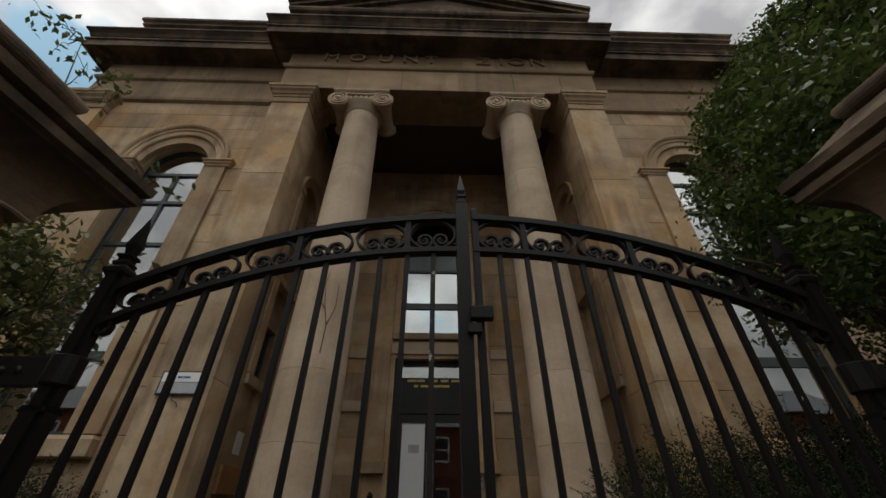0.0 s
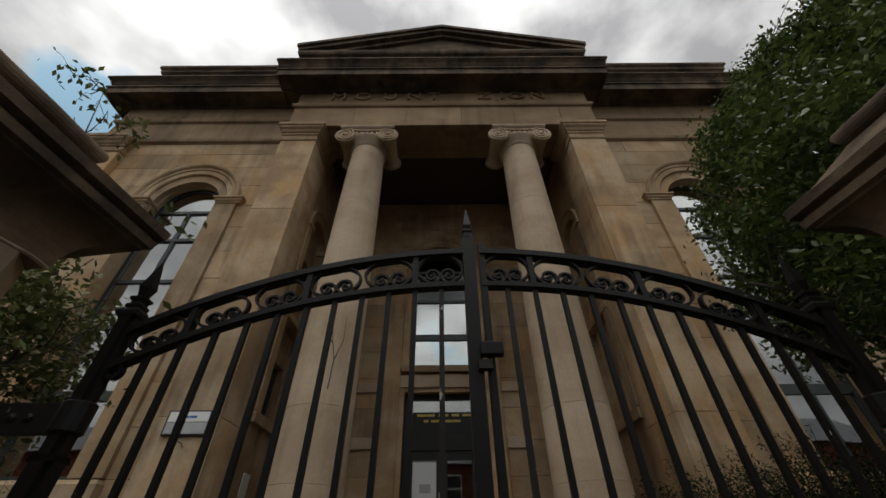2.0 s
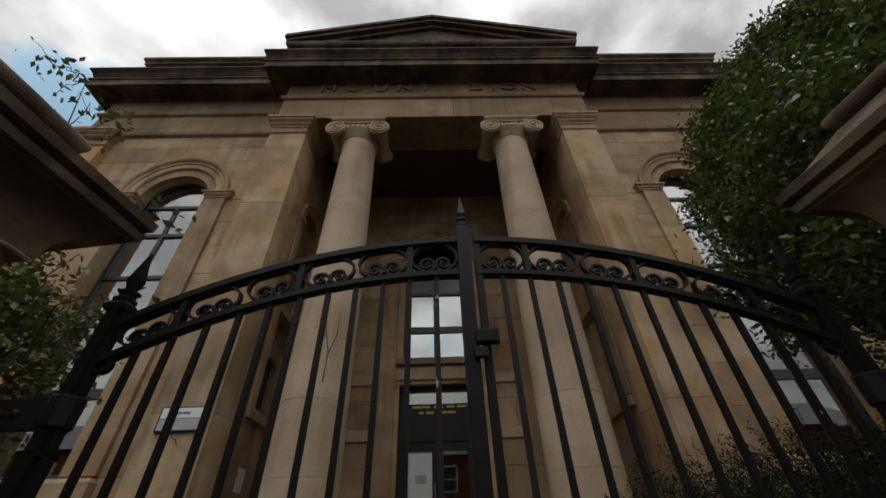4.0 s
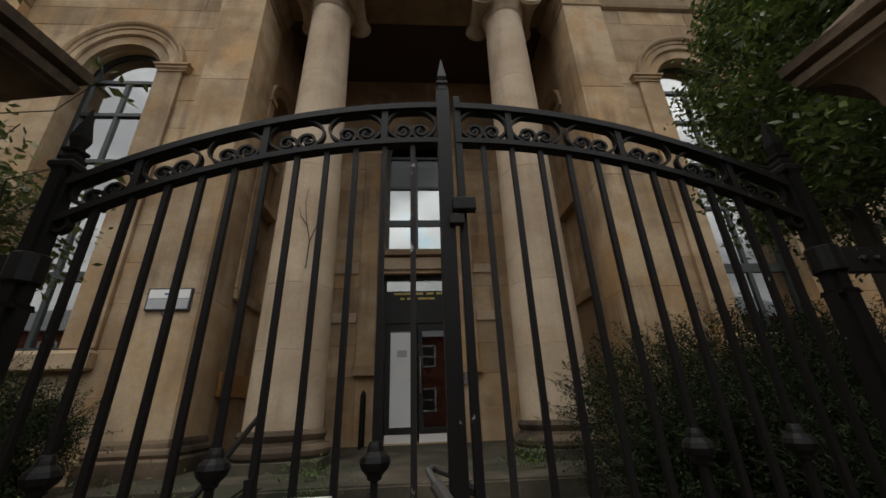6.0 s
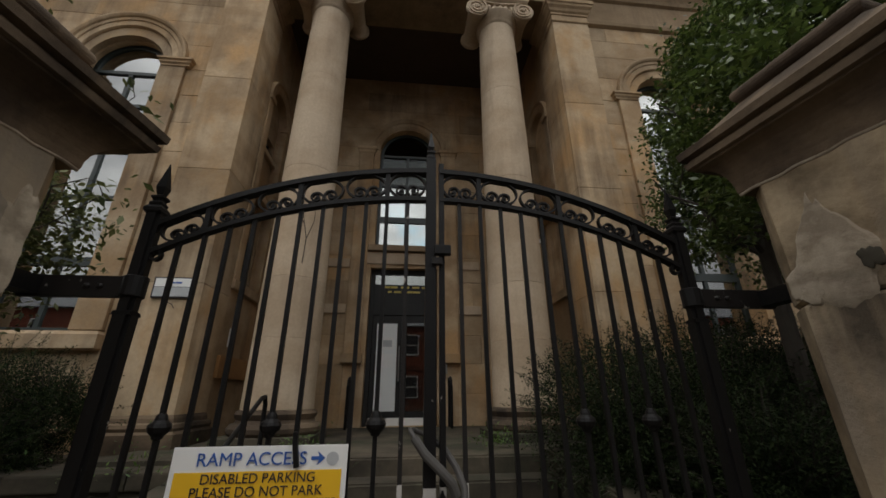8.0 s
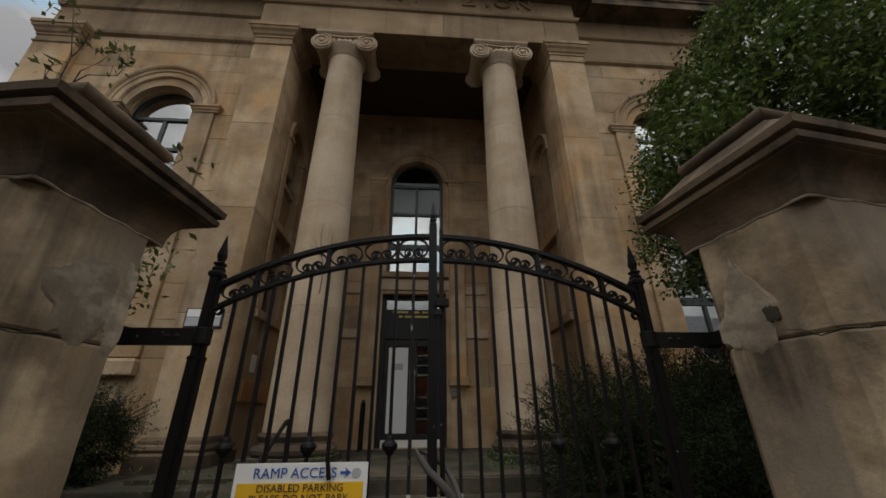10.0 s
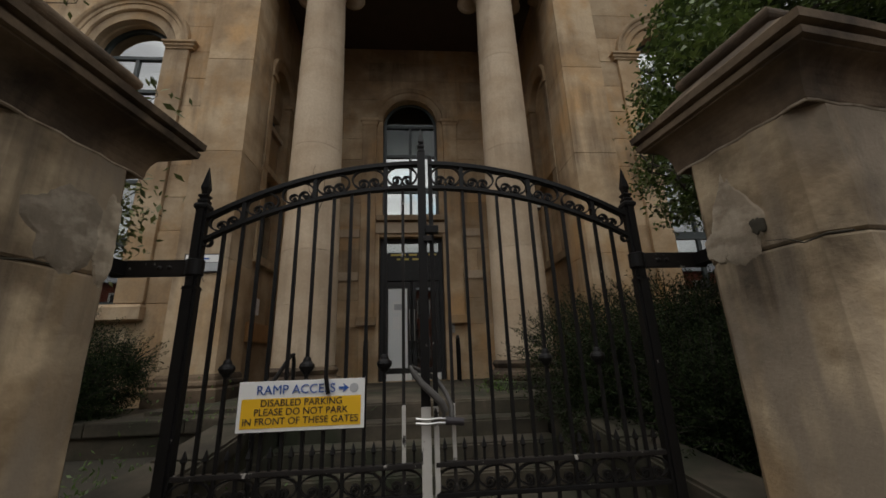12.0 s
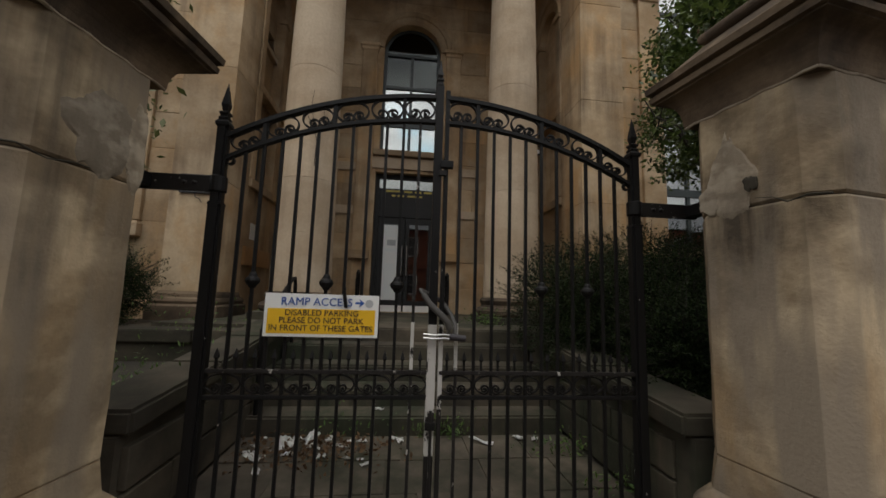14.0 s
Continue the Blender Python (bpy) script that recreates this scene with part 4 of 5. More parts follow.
def dwarf_wall(s):
    wall = thing("garden_wall", (s * 1.6, 1.2, 0), "low mossy stone wall with a sloping coping beside the steps", "wall", "dwarf walls")
    prof = [(-0.16 if s > 0 else -0.06, 0.54), (0.9, 0.61), (2.62, 0.80)]
    x0, x1 = sorted((s * 1.47, s * 1.80))
    bm = bmesh.new()
    lo = [[bm.verts.new((x, y, 0.0)) for x in (x0 + 0.03, x1 - 0.03)] for y, z in prof]
    hi = [[bm.verts.new((x, y, z)) for x in (x0 + 0.03, x1 - 0.03)] for y, z in prof]
    for i in range(2):
        bm.faces.new((lo[i][0], lo[i + 1][0], hi[i + 1][0], hi[i][0]))
        bm.faces.new((lo[i][1], hi[i][1], hi[i + 1][1], lo[i + 1][1]))
        bm.faces.new((hi[i][0], hi[i + 1][0], hi[i + 1][1], hi[i][1]))
    bm.faces.new((lo[0][0], hi[0][0], hi[0][1], lo[0][1]))
    bm.faces.new((lo[2][0], lo[2][1], hi[2][1], hi[2][0]))
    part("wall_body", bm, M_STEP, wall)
    k = 0
    for (ya, za), (yb, zb) in zip(prof, prof[1:]):
        n = 1 if yb < 1 else 2
        for i in range(n):
            p, q = i / n, (i + 1) / n
            y0, y1 = ya + (yb - ya) * p + 0.003, ya + (yb - ya) * q - 0.003
            z0, z1 = za + (zb - za) * p, za + (zb - za) * q
            bm = bmesh.new()
            box(bm, x0 - 0.03, x1 + 0.03, y0, y1, 0.0, 0.13)
            for v in bm.verts:
                v.co.z += z0 + (z1 - z0) * (v.co.y - y0) / (y1 - y0)
            bmesh.ops.bevel(bm, geom=bm.edges[:], offset=0.02, segments=2, affect="EDGES")
            part("coping_stone", bm, M_STEP, wall)
    # facing stones towards the path
    for j, z0 in enumerate((0.02, 0.27)):
        y = -0.01
        while y < 2.3:
            ln = 0.42 + 0.12 * ((k * 7) % 3)
            xa = s * 1.47 + (0.0 if s > 0 else -0.03)
            h = 0.23 if z0 < 0.2 else 0.21
            part("stone_block", boxed(xa + 0.005 * s, xa + 0.035 - 0.005 * s, y, min(y + ln, 2.6) - 0.012, z0, z0 + h, bevel=0.008), M_STEP, wall)
            y += ln
            k += 1
    return wall


for s in (-1, 1):
    dwarf_wall(s)
    x0, x1 = sorted((s * 1.8, s * 9.0))
    bed = solo("ground_bed_" + ("west" if s < 0 else "east"), boxed(x0, x1, -0.1, F + 0.1, -0.05, 0.42), M_SOIL, "dark planting bed beside the steps", "soil", kind="structure")
    x0, x1 = sorted((s * 1.5, s * 4.6))
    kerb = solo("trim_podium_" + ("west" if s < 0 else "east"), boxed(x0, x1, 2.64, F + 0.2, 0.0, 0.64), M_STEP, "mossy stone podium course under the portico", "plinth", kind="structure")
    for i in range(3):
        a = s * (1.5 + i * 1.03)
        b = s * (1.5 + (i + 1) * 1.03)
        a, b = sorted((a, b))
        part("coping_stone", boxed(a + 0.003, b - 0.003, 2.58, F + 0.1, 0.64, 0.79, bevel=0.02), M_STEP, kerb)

# paving slabs on the path
r3 = random.Random(5)
y = -0.04
while y < 1.46:
    dy = min(0.5, 1.48 - y)
    x = -1.46
    while x < 1.45:
        w = min(r3.uniform(0.5, 0.85), 1.46 - x)
        if w < 0.25:
            break
        bm = boxed(0, w - 0.012, 0, dy - 0.012, -0.03, 0.0, bevel=0.006)
        part("paving_slab", bm, M_PAVING, path_bed, m=pose(x, y, r3.uniform(-0.004, 0.004), r3.uniform(-0.4, 0.4), r3.uniform(-0.4, 0.4), 0))
        x += w
    y += 0.5


# ---- gate piers ----
def gate_pier(cx, cy, half, seed, turn, over):
    """A square pier with chamfered arrises; over: how far its cap reaches out."""
    m = pose(cx, cy, 0, 0, 0, turn)
    p = thing("gate_pier", (cx, cy, 0), "weathered sandstone gate pier with a heavy moulded cap", "gate pier", "gate piers")
    ch = 0.095

    def octo(bm, outs):
        loops = []
        for d, c, z in outs:
            h = half + d
            pts = [(-h + c, -h), (h - c, -h), (h, -h + c), (h, h - c), (h - c, h), (-h + c, h), (-h, h - c), (-h, -h + c)]
            loops.append([bm.verts.new((a, b, z)) for a, b in pts])
        for a, b in zip(loops, loops[1:]):
            for i in range(8):
                bm.faces.new((a[i], a[(i + 1) % 8], b[(i + 1) % 8], b[i]))
        bm.faces.new(list(reversed(loops[0])))
        bm.faces.new(loops[-1])
        return bm

    def rough_up(bm, lo, hi, k1, k2):
        """Worn, uneven faces and edges."""
        bmesh.ops.subdivide_edges(bm, edges=[e for e in bm.edges if e.calc_length() > 0.16], cuts=9, use_grid_fill=True)
        for v in bm.verts:
            if lo < v.co.z < hi:
                k = noise.noise(v.co * 3.1 + Vector((seed, 0, 0))) * k1 + noise.noise(v.co * 11 + Vector((seed, 4, 0))) * k2
                v.co += Vector((v.co.x, v.co.y, 0)).normalized() * k
        return bm
    part("plinth", octo(bmesh.new(), [(0.04, 0.01, 0.0), (0.04, 0.02, 0.27), (0.03, 0.03, 0.30), (0.0, 0.06, 0.35), (0.0, ch, 0.52)]), M_PIER, p, m=m)
    for z0, z1 in ((0.52, 1.76), (1.765, 2.305)):
        top = z1 > 2
        bm = octo(bmesh.new(), [(-0.008, ch, z0), (0.0, ch, z0 + 0.012), (0.0, ch, z1 - 0.012), (0.0 if top else -0.008, ch, z1)])
        part("shaft", rough_up(bm, z0 + 0.03, z1 - 0.03, 0.005, 0.0025), M_PIER, p, m=m)
    # cavetto neck, flat corona, roll on top
    cav = [(0.0, 2.305), (0.004, 2.315)] + [(0.004 + (over - 0.045) * (1 - math.cos(a)), 2.315 + 0.165 * math.sin(a)) for a in [math.pi / 2 * i / 8 for i in range(1, 9)]]
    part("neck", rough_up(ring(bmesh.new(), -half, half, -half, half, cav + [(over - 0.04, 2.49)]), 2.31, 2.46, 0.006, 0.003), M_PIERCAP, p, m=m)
    cor = [(over - 0.048, 2.488), (over - 0.02, 2.494), (over - 0.016, 2.525), (over - 0.036, 2.534), (over - 0.036, 2.546), (over - 0.004, 2.553), (over, 2.59), (over - 0.02, 2.605), (over - 0.075, 2.615)]
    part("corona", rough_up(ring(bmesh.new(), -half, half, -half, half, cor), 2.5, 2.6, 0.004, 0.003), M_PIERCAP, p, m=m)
    # sloping weathering up to a worn roll that frames the flat top
    h = 0.27
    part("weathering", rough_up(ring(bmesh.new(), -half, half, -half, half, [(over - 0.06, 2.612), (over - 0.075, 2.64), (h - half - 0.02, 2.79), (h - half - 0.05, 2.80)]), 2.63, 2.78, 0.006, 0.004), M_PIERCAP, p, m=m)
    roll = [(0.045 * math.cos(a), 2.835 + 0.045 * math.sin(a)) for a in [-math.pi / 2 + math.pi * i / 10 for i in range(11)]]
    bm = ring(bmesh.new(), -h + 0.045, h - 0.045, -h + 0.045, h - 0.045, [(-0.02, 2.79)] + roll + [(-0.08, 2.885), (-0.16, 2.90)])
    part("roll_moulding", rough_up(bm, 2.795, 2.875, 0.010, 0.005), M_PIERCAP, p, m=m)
    return p, m


west_pier, WEST = gate_pier(-1.78, -0.44, 0.325, 1.0, -8.0, 0.18)
east_pier, EAST = gate_pier(1.845, -0.50, 0.325, 7.0, 8.0, 0.145)


def patch(name, parent, m, x, side, cy, cz, ry, rz, seed, n=56, label="", mat=M_MORTAR, taper=0.0):
    """A trowelled mortar patch with a ragged edge on a pier's inner face; taper narrows it upwards."""
    bm = bmesh.new()
    mid = bm.verts.new((x + side * 0.008, cy, cz))
    loops = []
    for f, d in ((0.25, 0.008), (0.5, 0.008), (0.72, 0.007), (0.9, 0.005), (1.0, -0.004)):
        loop = []
        for i in range(n):
            a = 2 * math.pi * i / n
            k = f * (0.85 + 0.28 * noise.noise(Vector((math.cos(a) * 1.1 + seed, math.sin(a) * 1.1, seed))) + 0.2 * noise.noise(Vector((math.cos(a) * 2.2 + seed, math.sin(a) * 2.2, 7.3))) + 0.07 * noise.noise(Vector((math.cos(a) * 8, math.sin(a) * 8 + seed, 1.7))))
            dy, dz = ry * k * math.cos(a), rz * k * math.sin(a)
            dy *= 1.0 - taper * max(0.0, dz / rz)
            loop.append(bm.verts.new((x + side * (d + 0.002 * noise.noise(Vector((dy * 30, dz * 30, seed)))), cy + dy, cz + dz)))
        loops.append(loop)
    for i in range(n):
        bm.faces.new((mid, loops[0][i], loops[0][(i + 1) % n]))
        for a, b in zip(loops, loops[1:]):
            bm.faces.new((a[i], b[i], b[(i + 1) % n], a[(i + 1) % n]))
    return part(name, bm, mat, parent, label, m, smooth=True)


patch("mortar_patch", west_pier, WEST, 0.327, 1, 0.04, 1.93, 0.21, 0.21, 2.0, label="pale trowelled mortar patch")
patch("mortar_patch", west_pier, WEST, 0.327, 1, 0.20, 1.91, 0.075, 0.24, 4.4)
patch("mortar_patch", east_pier, EAST, -0.327, -1, 0.08, 1.93, 0.15, 0.27, 5.0, label="pale trowelled mortar patch", taper=0.8)
patch("mortar_patch", east_pier, EAST, -0.327, -1, 0.19, 1.84, 0.09, 0.09, 8.7)
# raised dark patch painting the shade inside a fixing hole that isn't cut
patch("bolt_hole", east_pier, EAST, -0.331, -1, -0.02, 1.875, 0.042, 0.052, 3.3, label="dark patch put in for the shade inside an old fixing's socket", mat=M_SOIL)
for pier, m, s, pts in ((west_pier, WEST, 1, [(-0.34, 1.755), (-0.27, 1.77), (-0.17, 1.75), (-0.07, 1.77), (0.02, 1.77), (0.07, 1.80)]), (east_pier, EAST, -1, [(-0.33, 1.75), (-0.25, 1.765), (-0.17, 1.75), (-0.11, 1.785), (-0.03, 1.80)])):
    h = 0.325
    part("mortar_joint", tube(bmesh.new(), [(s * (h - 0.003), y, z) for y, z in pts], 0.005, 0.003, 6), M_SOIL, pier, "dark open crack along the joint", m)
    part("mortar_joint", tube(bmesh.new(), [(s * (h - 0.002), -h + 2 * h * i / 11, 2.306 + 0.005 * math.sin(i * 2.1)) for i in range(12)], 0.008, 0.008, 6), M_MORTAR, pier, m=m)
    part("mortar_joint", tube(bmesh.new(), [(-h + 2 * h * i / 11, -h + 0.002, 2.306 + 0.005 * math.sin(i * 1.7)) for i in range(12)], 0.008, 0.008, 6), M_MORTAR, pier, m=m)
for x0, x1, yc in ((-12.0, -2.12, -0.44), (2.18, 12.0, -0.55)):
    bm = boxed(x0, x1, yc - 0.17, yc + 0.17, 0.0, 1.5)
    box(bm, x0, x1, yc - 0.22, yc + 0.22, 1.5, 1.62, bevel=0.03)
    solo("wall_street", bm, M_PIER, "plain sandstone boundary wall beside the gate pier", "wall", kind="structure")

# ---- gates ----
GC = 0.055                          # the meeting line of the two leaves
POST = 1.235                        # hinge posts, from the meeting line


def arch_mid(x):
    d = x - GC
    return 2.402 - 0.205 * d * d - 0.012 * d ** 4


def band_half(x):
    return 0.078 - 0.014 * abs(x - GC) / POST


def scroll_mesh(w, h, name):
    """An iron C-scroll: an oval open at its foot, its two ends curled into volutes."""
    bm = bmesh.new()
    for s in (-1, 1):
        oval = [(s * w * 0.47 * math.sin(a), h * 0.46 * math.cos(a)) for a in [math.radians(2 + 150 * i / 18) for i in range(19)]]
        cx, cz, r0 = w * 0.175, -h * 0.20, h * 0.245
        curl = [(s * (cx - (r0 * (1 - 0.8 * i / 26)) * math.sin(2 * math.pi * 1.55 * i / 26 - 0.35)), cz - (r0 * (1 - 0.8 * i / 26)) * math.cos(2 * math.pi * 1.55 * i / 26 - 0.35)) for i in range(27)]
        flat_bar(bm, oval + curl, 0.0085, -0.011, 0.011)
        bmesh.ops.create_icosphere(bm, subdivisions=1, radius=h * 0.075, matrix=Matrix.Translation((s * cx, 0, cz)))
    return mesh_of(name, bm, M_IRON)


SCROLL = scroll_mesh(0.192, 0.150, "scroll")
LOWSCROLL = scroll_mesh(0.192, 0.112, "scroll")


def spike(bm, x, y, z, w, h):
    """A collared square spear point."""
    ring(bm, x, x, y, y, [(w * 0.9, z), (w * 1.0, z + 0.006), (w * 1.0, z + 0.016), (w * 0.75, z + 0.022), (w * 0.75, z + 0.032), (w * 1.0, z + 0.038), (w * 1.0, z + 0.048), (w * 0.5, z + 0.056), (w * 0.8, z + h * 0.42), (w * 0.05, z + h)])
    return bm


DOGSPIKE = mesh_of("dog_spike", ring(bmesh.new(), 0, 0, 0, 0, [(0.006, 0), (0.006, 0.05), (0.012, 0.06), (0.009, 0.075), (0.001, 0.105)]), M_IRON)
KNOP = mesh_of("knop", lathe(bmesh.new(), 0, 0, [(0.012, -0.042), (0.018, -0.038), (0.02, -0.03), (0.034, -0.016), (0.040, 0.0), (0.036, 0.012), (0.022, 0.024), (0.02, 0.034), (0.016, 0.044), (0.012, 0.047)], 12), M_IRON)


def gate_leaf(s):
    """One leaf: s = -1 or 1 from the meeting line."""
    leaf = thing("gate_leaf", (GC + s * 0.6, 0, 0.06), "black wrought iron gate leaf with scrolls and flaking paint", "gate", "entrance gates")
    xp = GC + s * POST
    # hinge post
    bm = bmesh.new()
    ring(bm, xp, xp, 0, 0, [(0.036, 0.05), (0.036, 1.74), (0.031, 1.76), (0.031, 2.19), (0.036, 2.20), (0.036, 2.215), (0.026, 2.23)])
    bmesh.ops.bevel(bm, geom=[e for e in bm.edges if abs(e.verts[0].co.z - e.verts[1].co.z) > 0.2], offset=0.014, segments=2, affect="EDGES")
    post = part("hinge_post", bm, M_IRON, leaf)
    part("finial", spike(bmesh.new(), xp, 0, 2.23, 0.026, 0.225), M_IRON, post)
    part("collar", lathe(bmesh.new(), xp, 0, [(0.040, 1.815), (0.045, 1.82), (0.045, 1.90), (0.040, 1.905)], 16), M_IRON, post)
    xe = xp + s * 0.42
    strap = part("hinge_strap", boxed(min(xp + s * 0.03, xe), max(xp + s * 0.03, xe), -0.012, 0.014, 1.815, 1.905, bevel=0.004), M_WORN, post, "black iron strap running to the pier")
    yb = -0.17 if s < 0 else -0.26
    part("anchor", boxed(min(xe - s * 0.08, xe), max(xe - s * 0.08, xe), yb, 0.02, 1.825, 1.895), M_IRON, post)
    for k in (0.12, 0.17):
        part("bolt", lathe(bmesh.new(), 0, 0, [(0.012, 0), (0.012, 0.008), (0.006, 0.014)], 8), M_WORN, post, m=pose(xp + s * k, -0.012, 1.86, 90, 0, 0))
    part("scroll_bracket", flat_bar(bmesh.new(), spiral(xp - s * 0.045, 2.0, 0.035, 0.01, 1.2, math.pi if s < 0 else 0, 16, s), 0.01, -0.012, 0.012), M_IRON, post)
    # curved rails
    xs = [GC + s * (0.03 + (POST - 0.06) * i / 24) for i in range(25)]
    part("top_rail", flat_bar(bmesh.new(), [(x, arch_mid(x) + band_half(x)) for x in xs], 0.024, -0.024, 0.024), M_IRON, leaf)
    part("lower_rail", flat_bar(bmesh.new(), [(x, arch_mid(x) - band_half(x)) for x in xs], 0.020, -0.020, 0.020), M_IRON, leaf)
    edges = [0.035, 0.225, 0.426, 0.628, 0.818, 1.01, 1.20]
    for i, (a, b) in enumerate(zip(edges, edges[1:])):
        xm = GC + s * (a + b) / 2
        slope = math.degrees(math.atan((arch_mid(xm + 0.05) - arch_mid(xm - 0.05)) / 0.1))
        m = pose(xm, 0, arch_mid(xm), 0, -slope, 0) @ Matrix.Diagonal(((b - a) / 0.196, 1, band_half(xm) / 0.078, 1))
        part("scroll", SCROLL, M_IRON, leaf, m=m)
        if i in (0, 2, 4):
            xd = GC + s * b
            part("divider", boxed(xd - 0.011, xd + 0.011, -0.017, 0.017, arch_mid(xd) - band_half(xd), arch_mid(xd) + band_half(xd)), M_IRON, leaf)
    # mid rails and their scrolls
    a, b = sorted((GC + s * 0.03, GC + s * (POST - 0.03)))
    for z in (0.855, 0.722):
        part("mid_rail", boxed(a, b, -0.018, 0.018, z - 0.011, z + 0.011, bevel=0.003), M_WORN if z > 0.8 else M_IRON, leaf)
    for i in range(6):
        xm = GC + s * (0.13 + 0.196 * i)
        part("scroll", LOWSCROLL, M_IRON, leaf, m=pose(xm, 0, 0.789))
    part("bottom_rail", boxed(a, b, -0.02, 0.02, 0.10, 0.145, bevel=0.004), M_IRON, leaf)
    # bars, knops and dog spikes
    for i in range(11):
        x = GC + s * (0.125 + 0.098 * i) + (0.015 * math.sin(math.pi * i / 10) if s > 0 else 0.0)
        top = arch_mid(x) - band_half(x)
        bm = boxed(x - 0.0085, x + 0.0085, -0.0085, 0.0085, 0.145, top)
        part("bar", bm, M_WORN if i == 0 else M_IRON, leaf)
        if i == 0:
            part("bare_sleeve", boxed(x - 0.0092, x + 0.0092, -0.0092, 0.0092, 0.87, 1.13), M_BARE, leaf, "bar worn down to pale primer")
        if (s < 0 and i in (1, 5, 9)) or (s > 0 and i in (5, 8)):
            part("knop", KNOP, M_IRON, leaf, m=pose(x, 0, 1.335))
    for i in range(12):
        x = GC + s * (0.076 + 0.098 * i)
        part("dog_spike", DOGSPIKE, M_IRON, leaf, m=pose(x, 0, 0.866))
    # meeting stile
    if s < 0:
        x = GC - 0.014
        st = part("meeting_stile", boxed(x - 0.024, x + 0.024, -0.026, 0.02, 1.12, 2.55, bevel=0.003), M_IRON, leaf)
        part("stile_foot", boxed(x - 0.024, x + 0.024, -0.026, 0.02, 0.42, 1.12, bevel=0.003), M_BARE, leaf, "stile worn down to pale primer")
        part("stile_foot", boxed(x - 0.024, x + 0.024, -0.026, 0.02, 0.06, 0.42, bevel=0.003), M_WORN, leaf)
        part("finial", spike(bmesh.new(), x, -0.003, 2.55, 0.021, 0.18), M_IRON, st)
        part("drop_bolt", tube(bmesh.new(), [(x + 0.005, -0.04, 0.10), (x + 0.005, -0.04, 0.66)], 0.009), M_WORN, leaf)
        part("bolt_guide", boxed(x - 0.026, x + 0.03, -0.05, -0.024, 0.56, 0.60, bevel=0.004), M_IRON, leaf)
    else:
        x = GC + 0.036
        part("meeting_stile", boxed(x - 0.011, x + 0.014, -0.016, 0.016, 1.12, 2.53, bevel=0.003), M_IRON, leaf)
        part("stile_foot", boxed(x - 0.011, x + 0.014, -0.016, 0.016, 0.66, 1.12, bevel=0.003), M_BARE, leaf, "stile worn down to pale primer")
        part("stile_foot", boxed(x - 0.011, x + 0.014, -0.016, 0.016, 0.06, 0.66, bevel=0.003), M_WORN, leaf)
        latch = part("latch_box", boxed(x - 0.035, x + 0.04, -0.05, -0.017, 2.03, 2.075, bevel=0.004), M_IRON, leaf)
        part("latch_tongue", boxed(x - 0.045, x + 0.0, -0.045, -0.017, 1.985, 2.015), M_WORN, latch)
    return leaf


for s in (-1, 1):
    gate_leaf(s)

# cable lock round the two stiles
lock = thing("cable_lock", (GC, -0.05, 1.05), "grey sleeved cable and steel padlock round the gate stiles", "lock")
coil = [(-0.035, -0.02, 1.315), (-0.02, -0.045, 1.29), (0.02, -0.055, 1.235), (0.075, -0.06, 1.185), (0.12, -0.06, 1.14), (0.135, -0.05, 1.10), (0.12, -0.045, 1.065)]
part("sleeve", tube(bmesh.new(), [(a, b, c) for a, b, c in coil[1:6]], 0.017, 0.019, 10), M_RUBBER, lock, "grey rubber sleeve", smooth=True)
part("cable", tube(bmesh.new(), coil, 0.009, 0.009, 8), M_RUBBER, lock, smooth=True)
part("cable", tube(bmesh.new(), [(0.06, 0.035, 1.27), (0.10, 0.03, 1.245), (0.145, 0.0, 1.18), (0.17, -0.03, 1.12), (0.165, -0.045, 1.07)], 0.013, 0.013, 8), M_RUBBER, lock, smooth=True)
part("cable", tube(bmesh.new(), [(-0.035, -0.02, 1.315), (-0.02, 0.04, 1.31), (0.03, 0.05, 1.29), (0.06, 0.035, 1.27)], 0.009, 0.009, 8), M_RUBBER, lock, smooth=True)
for z in (1.045, 1.065):
    part("shackle", tube(bmesh.new(), [(GC - 0.065, -0.045, z + 0.004), (GC - 0.01, -0.058, z), (GC + 0.05, -0.05, z + 0.003), (GC + 0.10, -0.05, z)], 0.0065, 0.0065, 8), M_STEEL, lock, smooth=True)
part("lock_barrel", tube(bmesh.new(), [(GC + 0.08, -0.05, 1.058), (GC + 0.17, -0.045, 1.048)], 0.020, 0.018, 12), M_INK, lock, "black lock barrel")

# the sign wired to the west leaf
sign = thing("sign", (-0.565, -0.03, 1.043), "white and yellow parking sign wired to the gate bars", "sign")
S = pose(-0.565, -0.028, 1.156)
part("board", boxed(-0.303, 0.303, -0.004, 0.0, -0.115, 0.115, bevel=0.0015), M_WHITE, sign, m=S)
part("yellow_panel", boxed(-0.285, 0.285, -0.0062, -0.0042, -0.098, 0.035), M_YELLOW, sign, m=S)
lettering("lettering", "RAMP ACCESS", 0.060, M_BLUE, sign, S @ pose(-0.03, -0.0075, 0.072, 90, 0, 0), 0.001)
for z, txt in ((0.0125, "DISABLED PARKING"), (-0.028, "PLEASE DO NOT PARK"), (-0.069, "IN FRONT OF THESE GATES")):
    lettering("lettering", txt, 0.044, M_INK, sign, S @ pose(0, -0.0085, z, 90, 0, 0), 0.001)
bm = bmesh.new()
box(bm, 0.175, 0.205, -0.0065, -0.0042, 0.066, 0.078)
v = [bm.verts.new(p) for p in ((0.195, -0.0066, 0.095), (0.225, -0.0066, 0.072), (0.195, -0.0066, 0.049), (0.205, -0.0066, 0.072))]
bm.faces.new(v)
